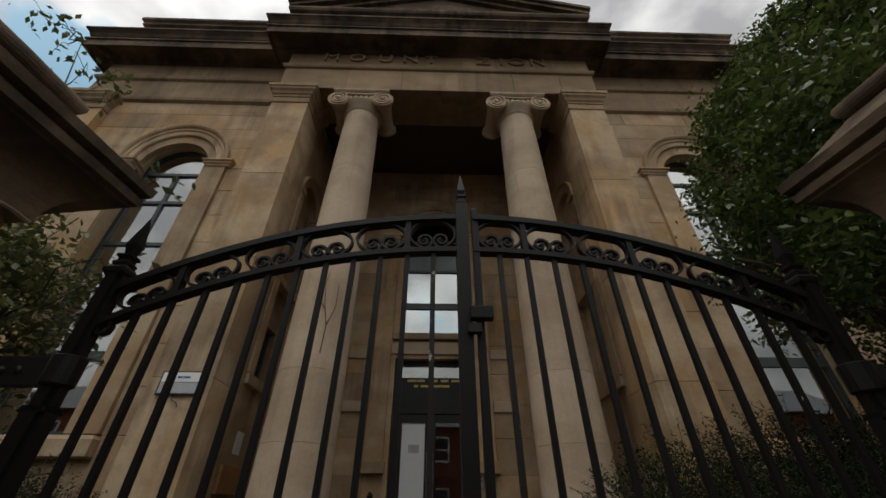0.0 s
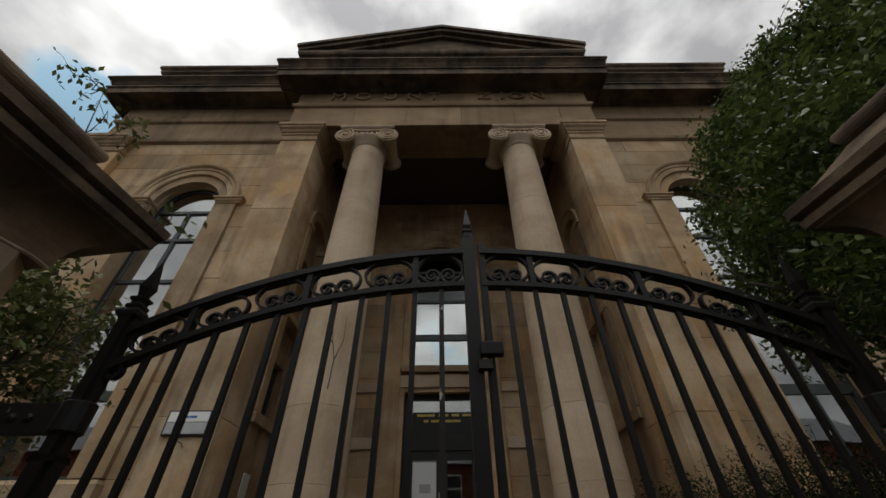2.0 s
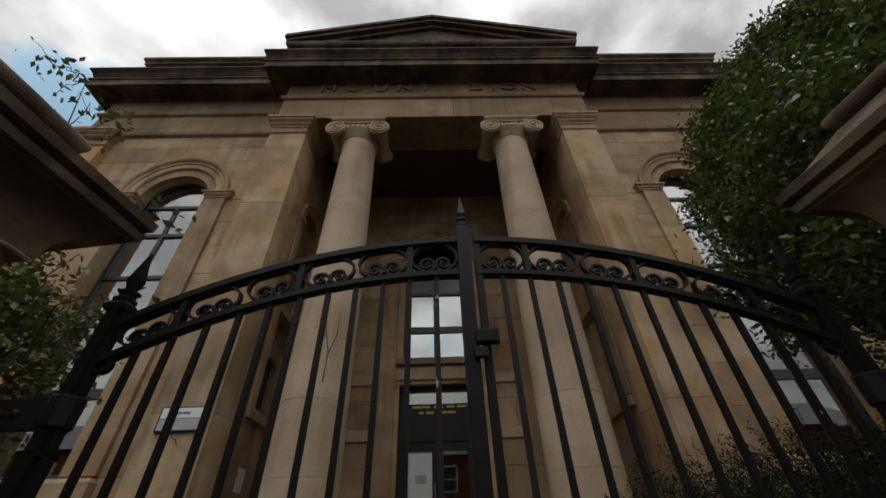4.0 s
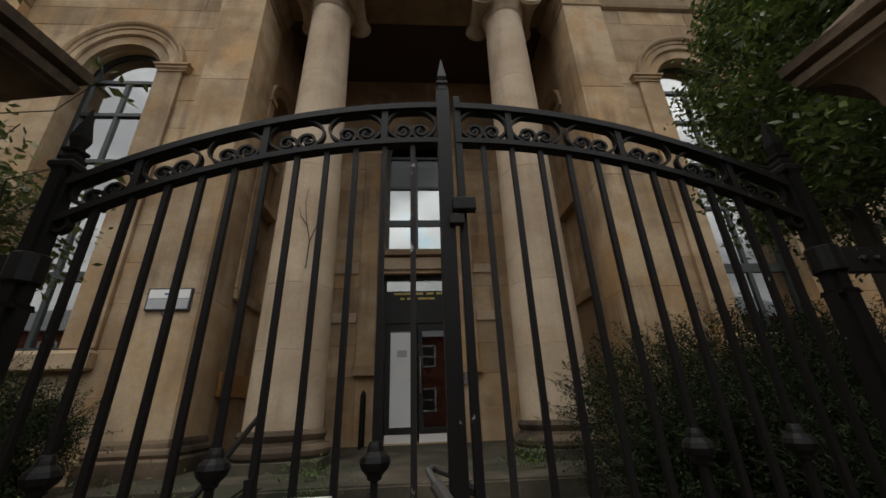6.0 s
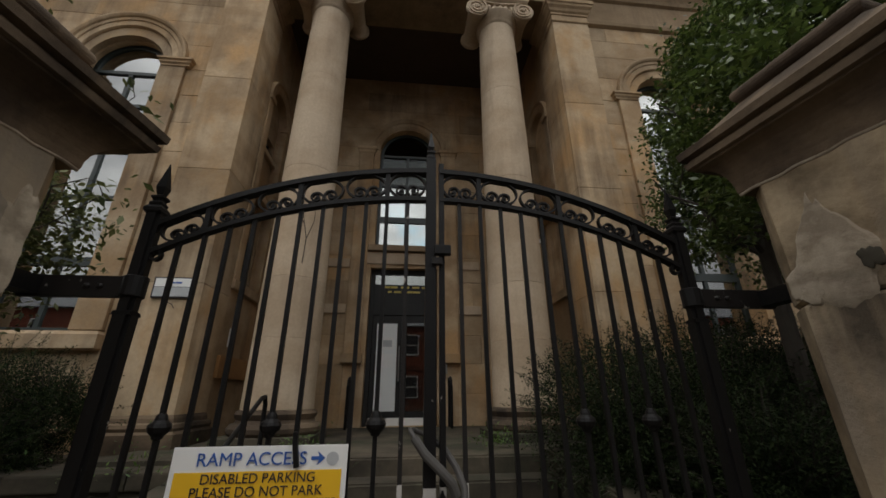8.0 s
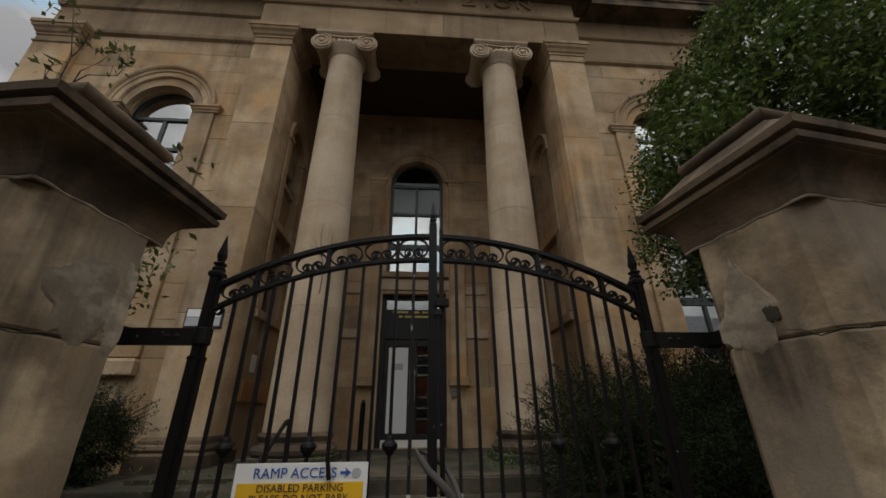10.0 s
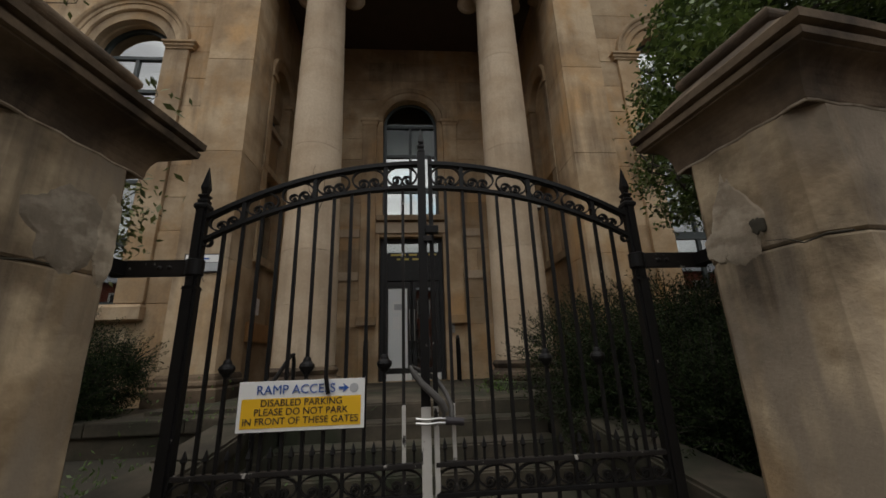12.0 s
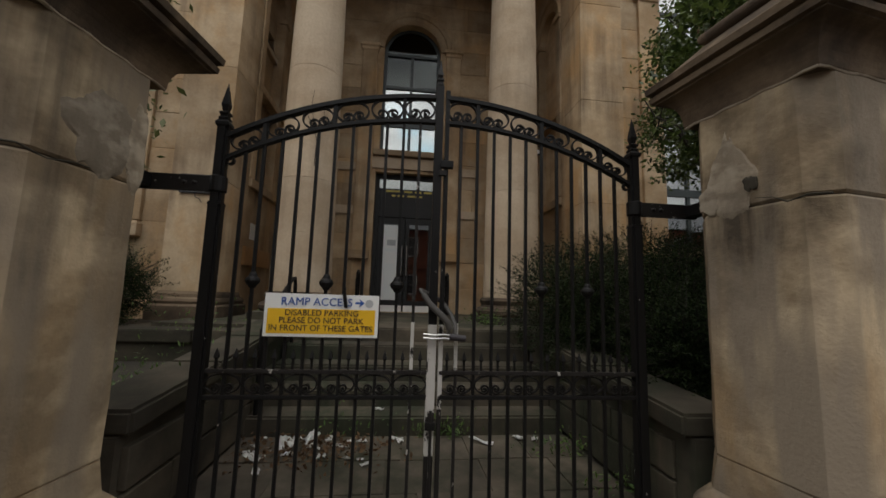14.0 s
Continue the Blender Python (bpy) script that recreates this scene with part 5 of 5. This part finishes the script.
part("arrow", bm, M_BLUE, sign, m=S)
part("symbol", lathe(bmesh.new(), 0, 0, [(0.022, 0), (0.022, 0.002), (0.013, 0.0022)], 20), M_GREY, sign, "worn round symbol", m=S @ pose(0.25, -0.0042, 0.07, 90, 0, 0))
part("bar_end", flat_bar(bmesh.new(), [(0.112, 0.16), (0.116, 0.11), (0.124, 0.065), (0.128, 0.045)], 0.017, -0.026, -0.010), M_IRON, sign, "black bent bar end hanging over the board", m=S)
for a in (-0.2, 0.15):
    part("tie", tube(bmesh.new(), [(a, -0.006, 0.09), (a, 0.02, 0.09)], 0.004, 0.004, 6), M_INK, sign, m=S)

# ---- handrails on the steps and by the door ----
rail = thing("handrail", (-1.3, 2.3, 0.5), "black bent tube handrail beside the steps", "handrail", "handrails")
part("tube_rail", tube(bmesh.new(), [(-1.40, 1.55, 0.12), (-1.40, 1.55, 0.92), (-1.40, 1.60, 1.0), (-1.40, 2.42, 1.42), (-1.40, 2.5, 1.43), (-1.40, 2.54, 1.36), (-1.40, 2.56, 0.66)], 0.022, 0.022, 10), M_IRON, rail, smooth=True)
for k in (-1, 1):
    x = DX + k * 1.0
    rail = thing("handrail", (x, BACK - 0.4, FLOOR), "short black hooped handrail beside the door", "handrail", "handrails")
    part("tube_rail", tube(bmesh.new(), [(x, BACK - 0.1, FLOOR), (x, BACK - 0.1, 1.66), (x, BACK - 0.14, 1.74), (x, BACK - 0.3, 1.76), (x, BACK - 0.46, 1.7), (x, BACK - 0.5, 1.6), (x, BACK - 0.5, FLOOR)], 0.028, 0.028, 10), M_IRON, rail, smooth=True)

# ---- wall plates and notices ----
plq = thing("name_plate", (-3.3, F, 2.74), "framed plate with a pale and a brown half on the pilaster", "plaque")
part("frame_rim", boxed(-3.58, -3.02, F - 0.035, F - 0.004, 2.72, 3.02, bevel=0.006), M_INK, plq)
part("upper_plate", boxed(-3.555, -3.045, F - 0.042, F - 0.03, 2.88, 3.0), M_WHITE, plq, "pale upper plate")
part("lower_plate", boxed(-3.555, -3.045, F - 0.042, F - 0.03, 2.74, 2.872), M_GREY, plq, "dull grey lower plate")
for a, b in ((-3.36, -3.30), (-3.29, -3.20)):
    part("text_bar", boxed(a, b, F - 0.0445, F - 0.0415, 2.925, 2.95), M_BLUE, plq)
part("cable", tube(bmesh.new(), [(-3.36, F - 0.012, 2.72), (-3.34, F - 0.03, 2.66), (-3.27, F - 0.03, 2.63), (-3.25, F - 0.012, 2.58)], 0.006, 0.006, 6), M_INK, plq)
nb = thing("notice_board", (-2.95, 4.95, 1.85), "brown timber box with a paper notice above on the porch wall", "notice board")
part("timber_box", boxed(-2.965, -2.90, 4.8, 6.05, 1.70, 2.04, bevel=0.01), M_WOOD, nb)
part("paper", boxed(-2.966, -2.955, 5.08, 5.30, 2.2, 2.5), M_WHITE, nb, "white paper notice")
# snapped twigs caught on a column: a thin crack of ivy stems
ivy = thing("ivy_stem", (-1.65, F, 3.5), "thin dead creeper stems clinging to the column", "creeper")
for pts in ([(-1.62, 3.92, 3.3), (-1.60, 3.90, 3.7), (-1.68, 3.90, 4.05), (-1.72, 3.90, 4.35), (-1.70, 3.92, 4.6)], [(-1.60, 3.90, 3.7), (-1.52, 3.93, 4.0), (-1.53, 3.94, 4.4)], [(-1.66, 3.90, 3.95), (-1.76, 3.89, 4.1), (-1.8, 3.89, 4.25)]):
    part("stem", tube(bmesh.new(), pts, 0.008, 0.003, 5), M_BARK, ivy)


# ---- plants ----
def leaf_mesh(name, places, size, mat, rng2, droop=0.3, slim=0.45):
    """Many small folded leaves, each a pair of facets about a midrib."""
    verts, faces = [], []
    for p in places:
        d = Vector((rng2.gauss(0, 1), rng2.gauss(0, 1), rng2.gauss(-droop, 0.7))).normalized()
        n = Vector((rng2.gauss(0, 0.6), rng2.gauss(0, 0.6), 1)).normalized()
        side = d.cross(n)
        if side.length < 1e-3:
            continue
        side.normalize()
        n = side.cross(d)
        ln = size * rng2.uniform(0.65, 1.25)
        w = ln * slim * 0.5
        k = len(verts)
        mid = p + d * ln * 0.45 - n * w * 0.25
        verts += [tuple(p), tuple(mid + side * w + n * w * 0.35), tuple(p + d * ln), tuple(mid - side * w + n * w * 0.35)]
        faces += [(k, k + 1, k + 2), (k, k + 2, k + 3)]
    me = bpy.data.meshes.new(name)
    me.from_pydata(verts, [], faces)
    me.materials.append(mat)
    me.update()
    return me


def clumps(rng2, keep, lo, hi, count, per, spread):
    """Leaf places in many small clumps inside the volume that keep() allows."""
    places = []
    made = 0
    while made < count:
        c = Vector([rng2.uniform(a, b) for a, b in zip(lo, hi)])
        if not keep(c):
            made += 0.02
            continue
        made += 1
        flat = Vector((rng2.uniform(0.7, 1.3), rng2.uniform(0.7, 1.3), rng2.uniform(0.35, 0.7))) * spread
        for _ in range(int(per * rng2.uniform(0.6, 1.4))):
            places.append(c + Vector((rng2.gauss(0, flat.x), rng2.gauss(0, flat.y), rng2.gauss(0, flat.z))))
    return places


def plant(name, label, category, base, trunk, radius, boughs, places, size, mat, seed, twigs=260, thick=0.009):
    rng2 = random.Random(seed)
    t = thing(name, base, label, category)
    part("trunk", tube(bmesh.new(), trunk, radius, radius * 0.2, 10), M_BARK, t, smooth=True)
    for pts, r0, r1 in boughs:
        part("limb", tube(bmesh.new(), pts, r0, r1, 7), M_BARK, t, smooth=True)
    # twigs from the limbs out to the leaves
    joints = [Vector(p) for pts, _, _ in boughs for p in pts] + [Vector(p) for p in trunk]
    bm = bmesh.new()
    for p in rng2.sample(places, min(len(places), twigs)):
        q = min(joints, key=lambda j: (j - p).length)
        if (q - p).length < 1.6:
            mid = q.lerp(p, 0.55) + Vector((rng2.gauss(0, 0.06), rng2.gauss(0, 0.06), 0.08))
            tube(bm, [q, mid, p], thick, 0.0025, 4)
    tagged(part("twig_work", bm, M_BARK, t), kind="stuff")
    tagged(part("crown", leaf_mesh("crown", places, size, mat, rng2, 0.3, 0.5), mat, t), kind="stuff")


def bend(rng2, a, b, n=5, k=0.12):
    a, b = Vector(a), Vector(b)
    return [a.lerp(b, i / n) + (Vector((rng2.gauss(0, k), rng2.gauss(0, k), rng2.gauss(0, k * 0.6))) if 0 < i < n else Vector()) for i in range(n + 1)]


def outline(z):
    """The crown's open side, in x, at each height."""
    steps = [(2.3, 2.6), (2.7, 2.32), (3.2, 2.2), (3.8, 2.3), (4.6, 2.68), (5.6, 3.1), (6.6, 3.9), (7.6, 4.7), (8.6, 5.7), (11.0, 8.0)]
    for (z0, x0), (z1, x1) in zip(steps, steps[1:]):
        if z < z1:
            return x0 + (x1 - x0) * max(0.0, z - z0) / (z1 - z0)
    return 8.0


def east_keep(p):
    k = 3.1 / (p.y + 1.6)
    edge = outline(1.5 + (p.z - 1.5) * k) / k + 0.18 + 0.30 * noise.noise(p * 2.3) + 0.32 * noise.noise(p * 0.9) + 0.16 * (p.y - 1.3) ** 2
    low = 2.55 + 0.3 * noise.noise(Vector((p.x * 1.3, p.y * 1.3, 0))) + 0.10 * max(0.0, p.x - 2.6)
    near = p.y < 0.15 and p.z < 3.15 and p.x < 2.75
    hollow = noise.noise(p * 1.25 + Vector((3, 0, 0))) > 0.17
    far = 5.0 + 0.4 * noise.noise(p * 0.8)
    return edge < p.x < far and p.z > low and not hollow and not near


rt = random.Random(21)
STEM = [(2.85, 0.95, 0.35), (2.82, 0.97, 1.5), (2.9, 1.0, 2.6), (3.15, 1.05, 3.7), (3.6, 1.1, 5.0), (4.2, 1.1, 6.6)]
BOUGHS = [(bend(rt, a, b, 5, 0.06), 0.026, 0.006) for a, b in (((2.88, 1.0, 2.5), (2.45, 1.5, 3.5)), ((2.9, 1.0, 2.6), (2.7, 0.3, 3.7)), ((3.0, 1.0, 3.1), (3.0, 1.8, 4.8)), ((3.15, 1.05, 3.7), (4.4, 0.4, 4.6)), ((3.4, 1.1, 4.4), (3.5, 1.8, 6.0)), ((3.6, 1.1, 5.0), (3.7, 0.2, 6.0)), ((3.6, 1.1, 5.0), (4.7, 1.6, 6.4)), ((2.9, 1.0, 2.6), (4.2, 0.6, 3.2)), ((2.88, 1.0, 2.5), (2.15, 0.9, 2.9)))]
plant("garden_tree", "leafy dark green tree standing in the planting bed", "tree", (2.85, 0.95, 0.4), STEM, 0.075, BOUGHS, clumps(rt, east_keep, (1.5, -0.4, 2.2), (5.4, 2.4, 8.2), 1850, 56, 0.10), 0.064, M_LEAF, 5, 260, 0.006)
rw = random.Random(33)


def west_keep(p):
    return p.x < -0.72 * (p.y + 2.04) - 0.12 and p.x < -2.86 + 0.3 * noise.noise(p * 1.7) - 0.25 * max(0, p.z - 3.0) - 0.7 * max(0, 2.95 - p.z) and p.z < 3.5 + 0.3 * noise.noise(p * 1.1) and p.z > 2.1 + 0.35 * noise.noise(p)


STEM = [(-3.3, 1.6, 0.4), (-3.32, 1.55, 1.4), (-3.4, 1.5, 2.4), (-3.5, 1.5, 3.1)]
BOUGHS = [(bend(rw, a, b, 5, 0.05), 0.014, 0.004) for a, b in (((-3.32, 1.55, 1.4), (-3.1, 1.4, 2.7)), ((-3.4, 1.5, 2.4), (-2.65, 1.3, 3.1)), ((-3.4, 1.5, 2.2), (-4.0, 1.6, 3.3)), ((-3.35, 1.5, 1.8), (-3.3, 1.2, 2.4)), ((-3.4, 1.5, 2.4), (-3.0, 1.3, 3.5)))]
plant("garden_shrub", "light green shrub with bending sprays behind the pier", "shrub", (-3.3, 1.6, 0.42), STEM, 0.022, BOUGHS, clumps(rw, west_keep, (-4.4, 0.9, 2.0), (-2.45, 2.1, 3.8), 330, 26, 0.11), 0.075, M_LEAF2, 6, 45, 0.005)
STEM = [(-3.95, 1.2, 0.4), (-3.93, 1.2, 2.0), (-3.97, 1.2, 3.8), (-4.0, 1.2, 5.2), (-4.3, 1.2, 6.1)]
SPRAYS = [(-3.38, 1.2, 5.15), (-3.6, 1.2, 5.3), (-3.95, 1.2, 5.5), (-4.15, 1.2, 5.05), (-4.4, 1.2, 6.0), (-4.75, 1.2, 6.5), (-5.1, 1.2, 6.7), (-2.45, 1.2, 3.86), (-2.42, 1.2, 2.9), (-3.2, 1.2, 4.1)]
BOUGHS = [(bend(rw, a, b, 4, 0.04), 0.008, 0.003) for a, b in zip([(-3.98, 1.2, 4.6), (-3.98, 1.2, 4.6), (-4.0, 1.2, 5.2), (-3.97, 1.2, 4.2), (-4.3, 1.2, 6.1), (-4.3, 1.2, 6.1), (-4.3, 1.2, 6.1), (-3.95, 1.2, 3.0), (-3.93, 1.2, 2.0), (-3.97, 1.2, 3.4)], SPRAYS)]
places = [Vector(p) + Vector((rw.gauss(0, 0.13), rw.gauss(0, 0.1), rw.gauss(0, 0.09))) for p in SPRAYS for _ in range(15)]
plant("sapling", "tall thin sapling with a few loose leaf sprays", "sapling", (-3.95, 1.2, 0.42), STEM, 0.018, BOUGHS, places, 0.10, M_LEAF2, 8, 14, 0.004)


def bush(name, label, blobs, count, size, mat, seed, sprays=300):
    """A loose evergreen: uneven mounds of fine leaves, with soft sprays of leaflets along bending shoots."""
    rng2 = random.Random(seed)
    b = thing(name, (blobs[0][0], blobs[0][1], 0.42), label, "shrub")
    places = []
    bm = bmesh.new()
    inside = lambda p: p.z > 0.42 and p.y < F - 0.05 and (p.x > 0.85 or p.x < -1.85)
    for k in range(count):
        cx, cy, cz, rx, ry, rz = blobs[k % len(blobs)]
        d = Vector((rng2.gauss(0, 1), rng2.gauss(0, 1), rng2.gauss(0.15, 1))).normalized()
        rr = (0.35 + 0.6 * rng2.random() ** 0.6) * (0.93 + 0.25 * noise.noise(d * 2.4 + Vector((cx, cy, cz))) + 0.14 * noise.noise(d * 6))
        p = Vector((cx + d.x * rx * rr, cy + d.y * ry * rr, cz + d.z * rz * rr))
        if inside(p):
            places.append(p)
    for k in range(sprays):
        cx, cy, cz, rx, ry, rz = blobs[k % len(blobs)]
        d = Vector((rng2.gauss(0, 1), rng2.gauss(-0.2, 1), rng2.gauss(0.45, 0.8))).normalized()
        a = Vector((cx + d.x * rx * 0.7, cy + d.y * ry * 0.7, cz + d.z * rz * 0.7))
        way = (d + Vector((rng2.gauss(0, 0.3), rng2.gauss(0, 0.3), rng2.uniform(0.0, 0.5)))).normalized()
        ln = rng2.uniform(0.25, 0.46)
        shoot = [a + way * ln * i / 6 + Vector((0, 0, -0.10 * ln * (i / 6) ** 2)) for i in range(7)]
        if not all(inside(p) for p in shoot):
            continue
        tube(bm, shoot, 0.004, 0.0012, 4)
        for i in range(26):
            u = 0.25 + 0.75 * i / 25
            j = min(5, int(u * 6))
            p = shoot[j].lerp(shoot[j + 1], u * 6 - j)
            spread = 0.05 * (1.1 - u)
            places.append(p + Vector((rng2.gauss(0, spread), rng2.gauss(0, spread), rng2.gauss(0, spread * 0.6))))
    tagged(part("twig_work", bm, M_BARK, b), kind="stuff")
    tagged(part("foliage", leaf_mesh("foliage", places, size, mat, rng2, 0.0, 0.3), mat, b), kind="stuff")


bush("evergreen_bush", "dense dark evergreen bush beside the steps", [(2.05, 2.3, 1.22, 1.0, 0.8, 0.8), (2.9, 2.2, 1.38, 0.9, 0.9, 0.88), (3.7, 2.2, 1.35, 0.9, 0.8, 0.85), (1.85, 1.7, 0.95, 0.58, 0.6, 0.66), (2.6, 1.4, 1.05, 0.9, 0.7, 0.82), (4.6, 2.0, 1.2, 0.9, 0.9, 0.75), (3.4, 1.2, 1.05, 0.9, 0.7, 0.85), (2.2, 0.8, 0.8, 0.4, 0.6, 0.6)], 170000, 0.038, M_YEW, 3, 2200)
bush("low_bush", "low dark bush growing against the chapel wall", [(-3.88, 3.3, 1.2, 0.46, 0.4, 0.5), (-4.1, 2.9, 0.9, 0.6, 0.5, 0.5), (-4.5, 3.25, 1.4, 0.7, 0.45, 0.62), (-5.4, 3.2, 1.45, 0.8, 0.5, 0.7), (-6.3, 3.2, 1.3, 0.7, 0.5, 0.7)], 80000, 0.038, M_YEW, 9, 600)


def weeds(name, spots, seed):
    rng2 = random.Random(seed)
    w = thing(name, spots[0][:3], "tufts of green weeds in the stone joints", "weeds")
    places = []
    for x, y, z, r, n in spots:
        for _ in range(n):
            places.append(Vector((x + rng2.gauss(0, r), y + rng2.gauss(0, r * 0.35), z + abs(rng2.gauss(0, r * 0.55)))))
    tagged(part("foliage", leaf_mesh("foliage", places, 0.05, M_WEED, rng2, -0.8, 0.3), M_WEED, w), kind="stuff")


weeds("weed_tuft", [(0.35, 1.42, 0.0, 0.12, 160), (0.15, 1.44, 0.02, 0.1, 60), (-0.6, 1.44, 0.0, 0.2, 60), (1.1, 3.3, 0.86, 0.16, 260), (-1.15, 3.2, 0.86, 0.15, 200), (-0.95, 2.76, 0.7, 0.2, 120), (1.25, 1.0, 0.0, 0.15, 120), (1.35, 0.4, 0.0, 0.12, 100), (-2.0, 1.1, 0.42, 0.3, 420), (-2.2, 0.5, 0.42, 0.25, 300), (-2.4, 2.5, 0.78, 0.3, 120)], 17)

# ---- litter inside the gate ----
rl = random.Random(23)
SCRAPS = [(rl.gauss(-0.8, 0.3), rl.uniform(0.9, 1.4), rl.uniform(0.03, 0.09), rl.uniform(0.02, 0.06)) for _ in range(22)]


def scrap(name, label, x, y, z, w, h, mat, crumple=0.02):
    bm = bmesh.new()
    n = 6
    grid = [[bm.verts.new(((i / n - 0.5) * w, (j / n - 0.5) * h, 0.012 + crumple * (0.5 + noise.noise(Vector((i * 0.55 + x * 9, j * 0.55 + y * 9, w * 7)))))) for j in range(n + 1)] for i in range(n + 1)]
    for i in range(n):
        for j in range(n):
            bm.faces.new((grid[i][j], grid[i + 1][j], grid[i + 1][j + 1], grid[i][j + 1]))
    bmesh.ops.solidify(bm, geom=bm.faces[:], thickness=0.002)
    ob = solo(name, bm, mat, label, "litter", "litter")
    ob.matrix_basis = pose(x, y, z, rl.uniform(-14, 14), rl.uniform(-14, 14), rl.uniform(0, 180))
    return ob


for x, y, w, h, nm, lab in ((-1.02, 1.2, 0.17, 0.12, "plastic_bag", "crumpled white plastic bag on the paving"), (-0.86, 1.32, 0.2, 0.1, "plastic_bag", "crumpled white plastic bag on the paving"), (-1.2, 1.0, 0.1, 0.14, "paper_scrap", "torn pale paper scrap on the paving"), (-0.62, 1.2, 0.08, 0.06, "paper_scrap", "torn pale paper scrap on the paving"),
                            (-0.42, 1.28, 0.05, 0.09, "paper_scrap", "torn pale paper scrap on the paving"), (-0.35, 0.85, 0.09, 0.03, "paper_scrap", "torn pale paper scrap on the paving"), (0.62, 1.25, 0.22, 0.05, "paper_scrap", "torn pale paper scrap on the paving"), (0.98, 1.32, 0.11, 0.07, "paper_cup", "flattened white paper cup on the paving"), (1.12, 1.28, 0.08, 0.05, "paper_scrap", "torn pale paper scrap on the paving"), (-0.3, 1.62, 0.1, 0.04, "paper_scrap", "torn pale paper scrap on a step"), (-1.1, 0.75, 0.07, 0.05, "paper_scrap", "torn pale paper scrap on the paving")):
    scrap(nm, lab, x, y, 0.165 if y > 1.5 else 0.002, w, h, M_WHITE, 0.07 if nm == "plastic_bag" else 0.025)
for x, y, w, h in SCRAPS:
    if -1.4 < x < 1.2:
        scrap("paper_scrap", "small torn pale paper scrap among dead leaves", x, y, 0.004, w, h, M_WHITE, 0.02)
places = [Vector((rl.gauss(-0.85, 0.35), rl.gauss(1.15, 0.2), 0.015 + 0.03 * rl.random())) for _ in range(700)]
places = [p for p in places if -1.42 < p.x < 1.4 and 0.1 < p.y < 1.45]
drift = thing("dead_leaves", (-0.85, 1.15, 0), "drift of brown dead leaves against the bottom step", "leaves")
tagged(part("leaf_litter", leaf_mesh("leaf_litter", places, 0.045, M_DRY, rl, 0.0, 0.6), M_DRY, drift), kind="stuff")

# ---- houses across the street, seen only in the glass ----
terrace = thing("terrace_house", (0, -13, 0), "red brick terrace across the street with white sash windows", "house")
part("wall", boxed(-26, 26, -19, -13, -0.1, 6.2), M_BRICK, terrace)
bm = bmesh.new()
v = [bm.verts.new(p) for p in ((-26, -12.7, 6.2), (26, -12.7, 6.2), (26, -16, 8.2), (-26, -16, 8.2), (26, -19.3, 6.2), (-26, -19.3, 6.2))]
bm.faces.new(v[:4])
bm.faces.new((v[3], v[2], v[4], v[5]))
bm.faces.new((v[0], v[5], v[4], v[1]))
bm.faces.new((v[0], v[3], v[5]))
bm.faces.new((v[1], v[4], v[2]))
part("roof", bm, M_SLATE, terrace)
for i in range(-7, 8):
    for z in (1.2, 4.1):
        x = i * 3.1 + 0.6
        bm = bmesh.new()
        box(bm, x - 0.5, x + 0.5, -12.99, -12.9, z, z + 0.08)
        box(bm, x - 0.5, x + 0.5, -12.99, -12.9, z + 1.42, z + 1.5)
        box(bm, x - 0.5, x - 0.42, -12.99, -12.9, z, z + 1.5)
        box(bm, x + 0.42, x + 0.5, -12.99, -12.9, z, z + 1.5)
        box(bm, x - 0.42, x + 0.42, -12.99, -12.92, z + 0.7, z + 0.76)
        w = part("window", bm, M_WHITE, terrace)
        part("pane", boxed(x - 0.42, x + 0.42, -12.98, -12.95, z + 0.08, z + 1.42), M_INK, w)

# ---- dressed stone on the walls ----
rows = [1.08] + [1.08 + 0.62 * i for i in range(1, 13)] + [9.02, 9.44]
for wall, a, b, xc, s in chapel_walls:
    x0, x1 = (a + 0.84, b) if s < 0 else (a, b - 0.84)
    ashlar(wall, M_ASHLAR, x0, x1, W, rows, rng, 1.35, hole=(xc, 1.16, 7.42, 1.135))
ashlar(rear, M_ASHLAR, -2.97, 2.97, BACK - 0.03, [FLOOR + 0.6 * i for i in range(15)], rng, 1.1, hole=(DX, 1.2, 7.38, 0.99), depth=0.03)
